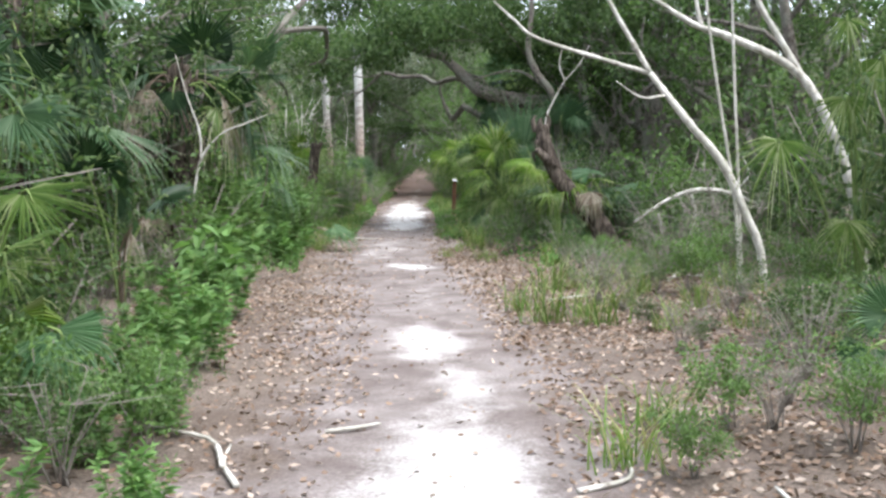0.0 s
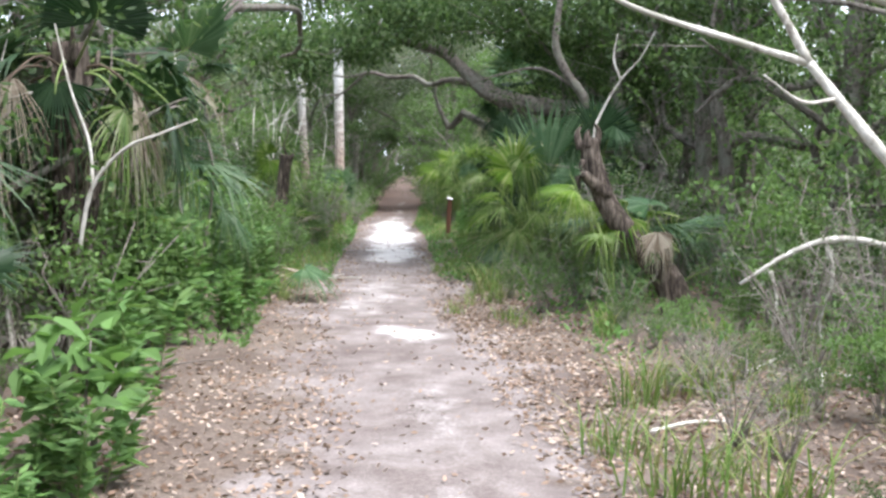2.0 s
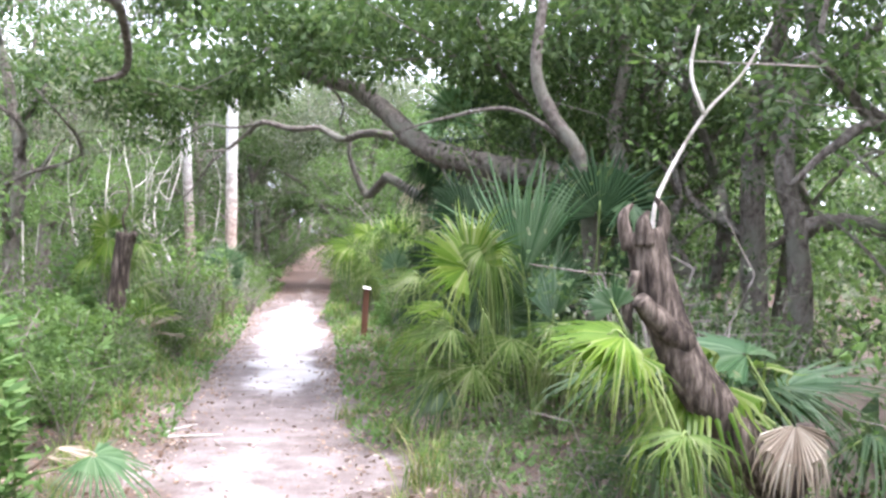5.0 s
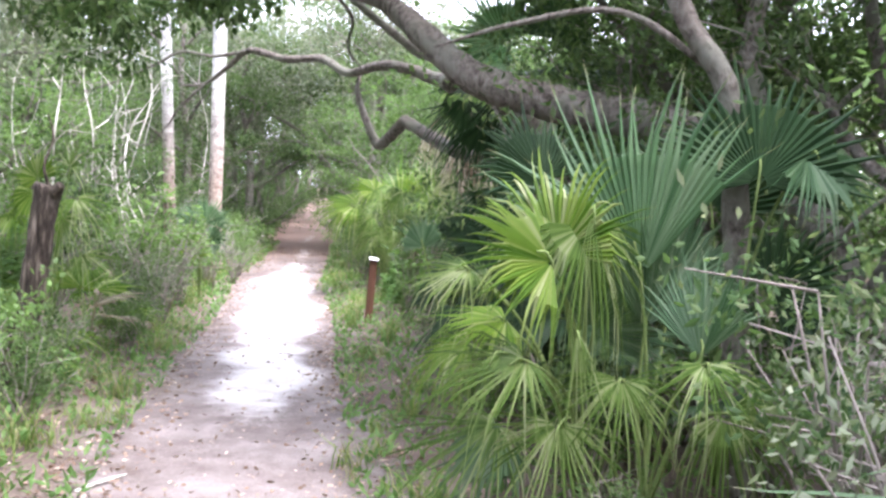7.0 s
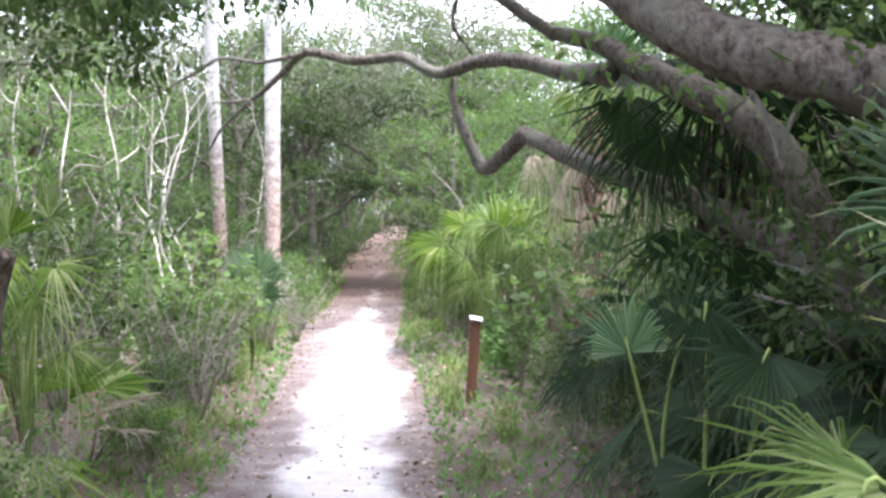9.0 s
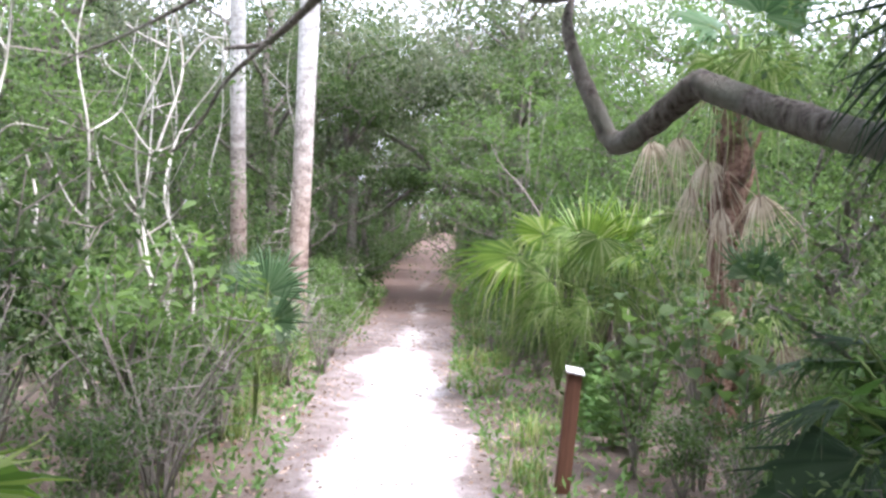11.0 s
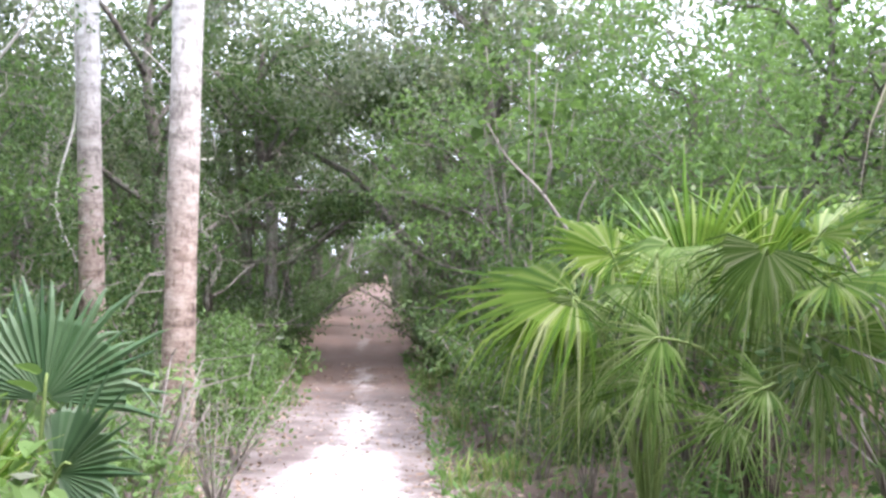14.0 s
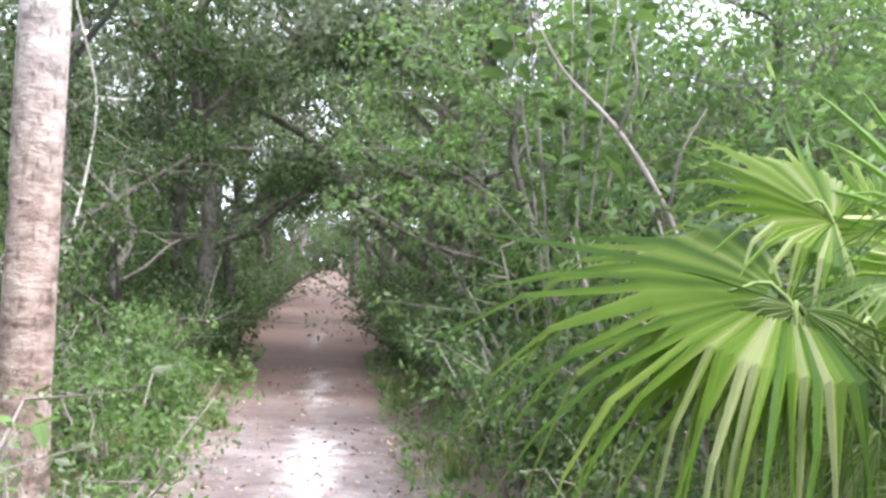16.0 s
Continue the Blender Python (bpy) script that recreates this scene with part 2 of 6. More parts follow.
def tube(pts, r0, r1, sides=8, steps=4, rough=0.0, radii=None, r=None):
    """Vertices and faces of a limb that tapers from r0 to r1 along points."""
    r = r or rnd
    c = curve_pts(pts, steps) if steps > 1 else np.array(pts, dtype=float)
    n = len(c)
    rad = np.interp(np.linspace(0, 1, n), np.linspace(0, 1, len(radii)), radii) if radii is not None else np.linspace(r0, r1, n)
    d = np.gradient(c, axis=0)
    d /= np.linalg.norm(d, axis=1)[:, None] + 1e-9
    side = np.cross(d[0], (0.31, 0.9, 0.27))
    side /= np.linalg.norm(side)
    verts, faces = [], []
    for i in range(n):
        side = side - d[i] * (side @ d[i])
        side /= np.linalg.norm(side)
        up = np.cross(d[i], side)
        for k in range(sides):
            a = 2 * math.pi * k / sides
            q = rad[i] * (1 + rough * (r.rand() - 0.5))
            verts.append(c[i] + q * (math.cos(a) * side + math.sin(a) * up))
    for i in range(n - 1):
        for k in range(sides):
            j = (k + 1) % sides
            faces.append((i * sides + k, i * sides + j, (i + 1) * sides + j, (i + 1) * sides + k))
    verts += [c[0], c[-1]]
    for k in range(sides):
        faces.append((len(verts) - 2, (k + 1) % sides, k))
        faces.append((len(verts) - 1, (n - 1) * sides + k, (n - 1) * sides + (k + 1) % sides))
    return verts, faces


def join(pieces):
    verts, faces = [], []
    for v, f in pieces:
        k = len(verts)
        verts.extend(v)
        faces.extend([tuple(i + k for i in q) for q in f])
    return verts, faces


def leaves(at, tip, length, width, r, fold=0.25):
    """Folded two-sided leaves: base points, tip directions, sizes."""
    n = len(at)
    tip = tip / (np.linalg.norm(tip, axis=1)[:, None] + 1e-9)
    q = r.normal(size=(n, 3))
    q[:, 2] *= 0.35
    side = np.cross(tip, q + np.array((0, 0, 1.2)))
    side /= np.linalg.norm(side, axis=1)[:, None] + 1e-9
    up = np.cross(side, tip)
    ln = (length * r.uniform(0.65, 1.3, n))[:, None]
    wd = (width * r.uniform(0.7, 1.25, n))[:, None]
    a = at
    b = at + tip * ln * 0.45 + side * wd * 0.5 - up * wd * fold
    c = at + tip * ln - up * ln * 0.12
    e = at + tip * ln * 0.45 - side * wd * 0.5 - up * wd * fold
    v = np.stack([a, b, c, e], 1).reshape(-1, 3)
    k = np.arange(n)[:, None] * 4
    f = np.concatenate([k + np.array([[0, 1, 2]]), k + np.array([[0, 2, 3]])])
    return v, f


def clump_leaves(centres, radii, count, length, width, r, droop=0.0):
    """Leaves round the ends of twigs, thicker towards each clump's rim."""
    c = np.asarray(centres)[r.randint(0, len(centres), count)]
    rr = np.asarray(radii)
    rr = rr[r.randint(0, len(rr), count)][:, None] if rr.ndim else rr
    d = r.normal(size=(count, 3))
    d /= np.linalg.norm(d, axis=1)[:, None]
    at = c + d * rr * (r.rand(count, 1) ** 0.5) * np.array((1, 1, 0.7))
    tip = d + r.normal(size=(count, 3)) * 0.7
    tip[:, 2] -= droop
    return leaves(at, tip, length, width, r)


def xc(y):
    """The middle of the trail."""
    return float(np.interp(y, TRAIL[0], TRAIL[1]))


TRAIL = ((-20, 0, 3.2, 5.45, 9.1, 12.1, 14.8, 18.9, 22, 25.6, 31.3, 39, 61, 86, 120),
         (3.6, 0.0, -0.53, -0.83, -1.56, -2.28, -2.7, -3.38, -3.85, -4.55, -5.25, -6.25, -8.9, -12.5, -18))


def rise(x, y):
    """Height of the ground: a shallow worn trail between low banks."""
    s = abs(x - xc(y))
    bank = 0.10 * min(1.0, max(0.0, (s - 0.7) / 1.6))
    near = 0.0 if s < 0.8 else 1.0
    t = min(1.0, max(0.0, (y - 30.0) / 44.0))
    far = 0.75 * t * t * (3 - 2 * t)
    return far + bank - 0.02 + 0.035 * noise.noise((x * 0.9, y * 0.9, 0)) + 0.02 * near * noise.noise((x * 3, y * 3, 4))


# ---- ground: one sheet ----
# real sand patches, sized to the bright spots that open sky adds to
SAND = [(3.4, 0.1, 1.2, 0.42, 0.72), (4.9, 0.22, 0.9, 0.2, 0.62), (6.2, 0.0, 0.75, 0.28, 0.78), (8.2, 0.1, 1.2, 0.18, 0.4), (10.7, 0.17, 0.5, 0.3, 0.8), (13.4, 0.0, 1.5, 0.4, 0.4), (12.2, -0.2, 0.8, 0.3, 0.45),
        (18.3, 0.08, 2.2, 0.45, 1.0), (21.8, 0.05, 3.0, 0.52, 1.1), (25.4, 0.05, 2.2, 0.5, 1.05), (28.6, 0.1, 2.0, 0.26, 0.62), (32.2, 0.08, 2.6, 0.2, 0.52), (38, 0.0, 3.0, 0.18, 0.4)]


def make_ground():
    xs = np.concatenate([np.linspace(-400, -40, 7)[:-1], np.linspace(-40, -10, 16)[:-1], np.linspace(-10, 4, 108)[:-1], np.linspace(4, 30, 18)[:-1], np.linspace(30, 400, 7)])
    ys = np.concatenate([np.linspace(-400, -30, 6)[:-1], np.linspace(-30, 0, 24)[:-1], np.linspace(0, 45, 250)[:-1], np.linspace(45, 100, 40)[:-1], np.linspace(100, 600, 8)])
    verts = [(x, y, rise(x, y)) for y in ys for x in xs]
    nx = len(xs)
    faces = [(j * nx + i, j * nx + i + 1, (j + 1) * nx + i + 1, (j + 1) * nx + i) for j in range(len(ys) - 1) for i in range(nx - 1)]
    me = mesh_of("ground", verts, faces, GROUND, True)
    cover = me.attributes.new("cover", "FLOAT_COLOR", "POINT")
    data = []
    for x, y, z in verts:
        s = x - xc(y)
        half = 0.78 + 0.34 * noise.noise((y * 0.9, 3.3 if s > 0 else 9.1, 0)) + 0.22 * noise.noise((y * 2.7, 5.3 if s > 0 else 1.1, 0))
        path = 0.72 - 0.72 * max(0.0, (abs(s) - half + 0.4) / 1.0)
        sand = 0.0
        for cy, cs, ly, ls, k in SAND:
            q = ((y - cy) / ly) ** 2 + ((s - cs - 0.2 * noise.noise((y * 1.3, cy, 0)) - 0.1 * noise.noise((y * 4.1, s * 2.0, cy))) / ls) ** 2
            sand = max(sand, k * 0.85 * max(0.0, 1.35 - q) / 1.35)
        red = min(1.0, max(0.0, (y - 26) / 6)) * 0.6 if y > 26 else 0.0
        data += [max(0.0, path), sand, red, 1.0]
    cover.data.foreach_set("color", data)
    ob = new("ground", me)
    tagged(ob, "grey-brown sandy forest soil with white sand on a worn trail", "ground", kind="structure")


make_ground()


# ---- plants: kinds ----
def fan_blade(R, segs, spread, droop, seed, split=0.5, tips=1.0):
    """A fan palm blade from the hub at the origin along +y: one pleated sheet, split into narrow hanging tips. Also a tone for each vertex."""
    r = np.random.RandomState(seed)
    verts, faces, tone, index = [], [], [], {}

    def vert(ang, rad, lift, shade, key=None):
        if key in index:
            return index[key]
        verts.append((math.sin(ang) * rad, math.cos(ang) * rad, 0.10 * rad * math.sin(ang) ** 2 + lift))
        tone.append(shade)
        if key:
            index[key] = len(verts) - 1
        return len(verts) - 1
    da = spread / segs * 0.5
    pleat = math.sin(da) * R
    for i in range(segs):
        a = spread * ((i + 0.5) / segs - 0.5)
        ln = R * (0.68 + 0.32 * math.cos(a * 0.75)) * r.uniform(0.8, 1.08)
        dr = droop * r.uniform(0.35, 1.7)
        bend = r.normal() * 0.10
        lean = r.normal() * 0.04
        hue = r.rand()
        rows = []
        for j, q in enumerate((0.05, split * 0.5, split)):
            sag = -droop * R * q ** 2.2 * 0.8 * tips
            rad = q * R * 0.92
            rows.append((vert(a - da, rad, sag - pleat * q * 0.5, (hue, q), (i, j)), vert(a, rad, sag + pleat * q * 0.5, (hue, q)), vert(a + da, rad, sag - pleat * q * 0.5, (hue, q), (i + 1, j))))
        for q, w in ((0.62, 0.66), (0.82, 0.34), (1.0, 0.02)):
            sag = -(droop + (dr - droop) * (q - split) / (1 - split)) * R * q ** 2.2 * 0.8 * tips
            pull = 1 - 0.22 * min(1.0, dr * q ** 3)
            rad, ca, h = q * ln * pull, a + (bend + lean) * (q - split), da * split / q * w
            rows.append((vert(ca - h, rad, sag - pleat * 0.15 * w, (hue, q)), vert(ca, rad, sag + pleat * 0.25 * w, (hue, q)), vert(ca + h, rad, sag - pleat * 0.15 * w, (hue, q))))
        for c, d in zip(rows, rows[1:]):
            faces += [(c[0], c[1], d[1], d[0]), (c[1], c[2], d[2], d[1])]
    return np.array(verts), faces, tone


def fan_set(tag, mat, R, segs, spread, droop, seed, stalk, tips=1.0, split=0.52):
    """Meshes of one frond: blade and stalk; the stalk starts at the origin and runs along +y."""
    v, f, tone = fan_blade(R, segs, spread, droop, seed, split, tips)
    tilt = radians(-22 - 10 * droop)
    c, s = math.cos(tilt), math.sin(tilt)
    v = np.stack([v[:, 0], v[:, 1] * c - v[:, 2] * s, v[:, 1] * s + v[:, 2] * c], 1) + np.array((0, stalk, 0.12 * stalk))
    blade = mesh_of(tag + " blade", v, f, mat)
    at = blade.attributes.new("tone", "FLOAT_COLOR", "POINT")
    at.data.foreach_set("color", [c for h, q in tone for c in (h, q, 0.0, 1.0)])
    v2, f2 = tube([(0, 0, 0), (0, stalk * 0.5, 0.03 * stalk), (0, stalk, 0.12 * stalk)], 0.013, 0.006, 5, 3)
    return blade, mesh_of(tag + " stalk", v2, f2, FAN_DEAD if mat is FAN_DEAD else STALK, True)


FANS = {
    "blue": [fan_set("blue fan", FAN_BLUE, 0.62, 34, radians(205), 0.25, 11, 0.75, 0.8), fan_set("blue fan", FAN_BLUE, 0.58, 32, radians(230), 0.6, 12, 0.6), fan_set("blue fan", FAN_BLUE, 0.68, 26, radians(125), 0.08, 13, 0.95, 0.6)],
    "lime": [fan_set("lime fan", FAN_LIME, 0.64, 34, radians(220), 0.55, 21, 0.55), fan_set("lime fan", FAN_LIME, 0.6, 32, radians(210), 0.9, 22, 0.6), fan_set("lime fan", FAN_LIME, 0.62, 32, radians(185), 0.25, 23, 0.6)],
    "droop": [fan_set("drooping fan", FAN_LIME, 0.8, 40, radians(235), 0.85, 31, 0.75, 1.0, 0.46), fan_set("drooping fan", FAN_LIME, 0.74, 38, radians(230), 1.1, 32, 0.65, 1.0, 0.42), fan_set("drooping fan", FAN_LIME, 0.82, 38, radians(205), 0.55, 33, 0.8, 1.0, 0.5)],
    "shade": [fan_set("drooping dark fan", FAN_BLUE, 0.78, 38, radians(225), 1.0, 34, 0.75, 1.0, 0.3), fan_set("drooping dark fan", FAN_BLUE, 0.74, 36, radians(215), 0.7, 35, 0.7, 1.0, 0.33)],
    "dead": [fan_set("dry fan", FAN_DEAD, 0.55, 18, radians(110), 0.6, 41, 0.35, 0.8, 0.16), fan_set("dry fan", FAN_DEAD, 0.5, 15, radians(80), 0.4, 42, 0.3, 0.8, 0.14)],
}


def palmetto(m, kinds, fronds, label, seed=1, group="palmettos along the trail", name="palmetto", base=0.0):
    """fronds: a count, or a list of (azimuth, elevation, scale, kind, variant)."""
    r = np.random.RandomState(seed)
    ob = thing(name, m, label, "palm", group)
    if isinstance(fronds, int):
        n = fronds
        fronds = []
        for i in range(n):
            e = r.uniform(12, 80)
            fronds.append((i * 137.5 + r.uniform(-20, 20), e, r.uniform(0.8, 1.15), kinds[r.randint(len(kinds))], r.randint(3)))
    for az, el, sc, kind, var in fronds:
        blade, stalk = FANS[kind][var % len(FANS[kind])]
        q = Matrix.Translation((0, 0, base + 0.03)) @ pose(0, 0, 0, el, 0, az) @ pose(0, 0, 0, 0, r.uniform(-25, 25), 0) @ Matrix.Scale(sc, 4)
        b = part("frond", blade, ob, "dry tan drooping frond" if kind == "dead" else "", q)
        part("stalk", stalk, b)
    return ob


OPEN = {  # material, segments, spread, droop of the sheet, share joined, how far the tips hang
    # "dark" and "hang" take the blade colour that is darkened for canopy shade
    "lime": (FAN_LIME, 42, 225, 0.2, 0.42, 0.26), "comb": (FAN_BLUE, 30, 110, 0.06, 0.56, 0.1), "dark": (FAN_SHADED, 34, 215, 0.14, 0.55, 0.2), "blue": (FAN_BLUE, 30, 190, 0.22, 0.5, 0.24), "arch": (FAN_LIME, 46, 200, 0.35, 0.38, 0.34),
    "droop": (FAN_GREY, 42, 200, 0.45, 0.28, 0.55), "grey": (FAN_GREY, 30, 200, 0.18, 0.2, 0.34), "ribbon": (FAN_GREY, 9, 45, 0.15, 0.14, 0.5), "hang": (FAN_SHADED, 30, 150, 0.2, 0.3, 0.45), "dead": (FAN_DEAD, 26, 105, 0.25, 0.2, 0.5), "hood": (FAN_DEAD, 14, 95, 0.3, 0.55, 0.3), "strip": (FAN_DEAD, 16, 60, 0.15, 0.18, 0.4)}


def hung_fan(kind, m, seed):
    """A blade set by m (hub, midrib along +y, upper face +z), its free tips bent down by their weight."""
    mat, segs, spread, droop, split, heavy = OPEN[kind]
    v, f, tone = fan_blade(1.0, segs, radians(spread), droop, seed, split)
    k = m.to_scale().y
    rot = np.array(m.to_3x3()) / k
    hue, q = np.array(tone).T
    w = v @ rot.T
    free = np.clip((q - split * 0.8) / (1 - split * 0.8), 0, 1) ** 1.7 * heavy * (0.15 + 2.0 * hue ** 1.6)
    flat = 1 / (1 + 0.75 * free)
    w[:, :2] *= flat[:, None]
    w[:, 2] -= 0.75 * free * (1 - 0.25 * free) * (q + 0.1)
    blade = mesh_of(kind + " blade", w @ rot, f, mat)
    at = blade.attributes.new("tone", "FLOAT_COLOR", "POINT")
    at.data.foreach_set("color", [c for h, p in tone for c in (h, p, 0.0, 1.0)])
    return blade


def fan_palm(base, label, fans, name="palmetto", group="palmettos along the trail", stalk_from=0.05):
    """fans: (hub, midrib with its length, facing direction, kind), in the place's own metres."""
    o = Vector(base)
    ob = thing(name, Matrix.Translation(o), label, "palm", group)
    for i, (hub, rib, face, kind) in enumerate(fans):
        rib, hub = Vector(rib), Vector(hub) - o
        y = rib.normalized()
        x = y.cross(Vector(face)).normalized()
        z = x.cross(y)
        k = rib.length
        m = Matrix.Translation(hub) @ Matrix((x, y, z)).transposed().to_4x4() @ Matrix.Scale(k, 4)
        dry = kind in ("dead", "strip")
        b = part("frond", hung_fan(kind, m, 210 + i * 13 + int(abs(hub.x) * 90)), ob, "dry tan drooping frond" if dry else "", m)
        foot = Vector((0, 0, stalk_from))
        mid = foot.lerp(hub, 0.6) + Vector((0, 0, 0.05 * (hub - foot).length)) - y * 0.1
        w, f = tube([tuple(m.inverted() @ q) for q in (foot, mid, hub, hub + y * 0.15 * k)], 0.011 / k, 0.004 / k, 5, 4)
        part("stalk", mesh_of("stalk", w, f, FAN_DEAD if dry else STALK, True), b)
    return ob


def shaggy_trunk(ob, height, r0, r1, seed, mat):
    """A palm trunk clad in old leaf bases."""
    r = np.random.RandomState(seed)
    v, f = tube([(0, 0, -0.15), (r.normal() * 0.03, r.normal() * 0.03, height * 0.5), (0, 0, height)], r0, r1, 12, 8, 0.2, r=r)
    part("trunk", mesh_of("trunk", v, f, mat, True), ob)
    for i in range(int(height * 16)):
        z, a = 0.15 + (height - 0.2) * (i / (height * 16)), i * 2.4
        q = r0 + (r1 - r0) * z / height
        d = np.array((math.cos(a), math.sin(a), 0))
        w, g = tube([d * q * 0.8 + (0, 0, z - 0.05), d * (q + 0.03) + (0, 0, z + 0.07), d * (q + 0.06) + (0, 0, z + 0.15 + 0.05 * r.rand())], 0.03, 0.012, 5, 2, 0.2, r=r)
        part("leaf_base", mesh_of("leaf base", w, g, mat, True), ob)


def crown_parts(ob, limbs, leaf, count, size, radius, r, stem_mat, aspect=0.5, droop=0.0, name="foliage", twig=0.006, twigs=0.28):
    """Twigs and leaves at the ends of limbs (lists of points); one mesh for the twigs, one for the leaves."""
    ends, pieces = [], []
    for line in limbs:
        c = curve_pts(line, 4)
        for q in c[len(c) // 2:]:
            for _ in range(2):
                d = r.normal(size=3) * radius * 1.1
                d[2] = abs(d[2]) * 0.6 + d[2] * 0.3
                e = q + d
                ends.append(e)
                if r.rand() < twigs:
                    pieces.append(tube([q, e], twig, twig * 0.4, 3, 1, r=r))
    if pieces:
        v, f = join(pieces)
        tagged(part("twig_mass", mesh_of("twig mass", v, f, stem_mat), ob), kind="stuff")
    v, f = clump_leaves(ends, radius * 0.75, count, size, size * aspect, r, droop)
    tagged(part(name, mesh_of("leaves", v, f, leaf), ob), kind="stuff")


def shrub(label, leaf, count, size, seed, height=1.0, spread=0.55, stems=7, aspect=0.5, stem_mat=BARK_TWIG, group="shrubs along the trail", name="shrub", rad=0.17):
    r = np.random.RandomState(seed)
    ob = thing(name, pose(0, -60 - seed, 0), label, "shrub", group)
    lines, pieces = [], []
    for i in range(stems):
        a = 2 * math.pi * (i + r.rand()) / stems
        s = spread * r.uniform(0.3, 1.0)
        h = height * r.uniform(0.55, 0.95)
        line = [(r.normal() * 0.04, r.normal() * 0.04, -0.08), (math.cos(a) * s * 0.35, math.sin(a) * s * 0.35, h * 0.45), (math.cos(a) * s, math.sin(a) * s, h)]
        lines.append(line)
        pieces.append(tube(line, 0.013, 0.004, 4, 2, r=r))
    v, f = join(pieces)
    tagged(part("stem_mass", mesh_of("stem mass", v, f, stem_mat, True), ob), kind="stuff")
    crown_parts(ob, lines, leaf, count, size, rad, r, stem_mat, aspect, 0.3)
    return ob


def leaf_mesh(name, length, width, mat, lobed=0.0):
    """One broad leaf along +y, folded along its midrib and curled down at the tip."""
    prof = ((0.0, 0.04), (0.12, 0.62), (0.35, 1.0), (0.62, 0.82), (0.85, 0.4), (1.0, 0.0))
    v = [(0, length * q, -0.16 * length * q * q) for q, w in prof]
    for side in (-1, 1):
        v += [(side * width * 0.5 * w * (1 + lobed * (-1) ** i), length * (q - (0.1 if i == 1 else 0)), 0.2 * width * w - 0.16 * length * q * q) for i, (q, w) in enumerate(prof[:-1])]
    f = []
    for k in (6, 11):
        for i in range(4):
            f.append((i, i + 1, k + i + 1, k + i))
        f.append((4, 5, k + 4))
    return mesh_of(name, v, f, mat)


def leafy_plant(name, label, category, at, count, height, spread, stems, blade, seed, scale=1.0):
    """A plant with leaves large enough to pick out: stems, and each leaf on its own."""
    r = np.random.RandomState(seed)
    ob = thing(name, pose(*at), label, category, "broad-leaved plants beside the trail")
    lines = []
    for i in range(stems):
        a = 2 * math.pi * (i + r.rand()) / stems
        q = spread * r.uniform(0.4, 1.0)
        h = height * r.uniform(0.6, 1.0)
        lines.append([(r.normal() * 0.03, r.normal() * 0.03, -0.06), (math.cos(a) * q * 0.4, math.sin(a) * q * 0.4, h * 0.5), (math.cos(a) * q, math.sin(a) * q, h)])
        v, f = tube(lines[-1], 0.011, 0.004, 5, 3, r=r)
        part("stem", mesh_of("stem", v, f, BARK_TWIG, True), ob)
    for i in range(count):
        c = curve_pts(lines[i % stems], 5)
        p = c[min(len(c) - 1, int(len(c) * (0.3 + 0.7 * r.rand() ** 0.6)))]
        d = r.normal(size=3) * 0.07
        part("leaf", blade, ob, "", Matrix.Translation(Vector(p + d)) @ pose(0, 0, 0, r.uniform(-45, 40), r.uniform(-30, 30), r.uniform(0, 360)) @ Matrix.Scale(scale * r.uniform(0.6, 1.15), 4))
    return ob


def weed(label, seed, stems=9, height=0.9):
    """Upright herbs with long leaves set all along the stem."""
    r = np.random.RandomState(seed)
    ob = thing("tall_weed", pose(0, -60 - seed, 0), label, "weed", "tall weeds beside the trail")
    pieces, at, tip = [], [], []
    for i in range(stems):
        b = r.normal(size=2) * 0.16
        lean = r.normal(size=2) * 0.16
        h = height * r.uniform(0.5, 1.05)
        line = [(b[0], b[1], -0.06), (b[0] + lean[0] * 0.4, b[1] + lean[1] * 0.4, h * 0.5), (b[0] + lean[0], b[1] + lean[1], h)]
        pieces.append(tube(line, 0.007, 0.003, 3, 2, r=r))
        for q in curve_pts(line, 12)[4:]:
            for _ in range(3):
                a = r.rand() * 6.28
                at.append(q)
                tip.append((math.cos(a), math.sin(a), r.uniform(-0.2, 0.7)))
    v, f = join(pieces)
    tagged(part("stem_mass", mesh_of("stem mass", v, f, STALK, True), ob), kind="stuff")
    v, f = leaves(np.array(at), np.array(tip), 0.15, 0.045, r)
    tagged(part("foliage", mesh_of("leaves", v, f, LEAF_WEED), ob), kind="stuff")
    return ob


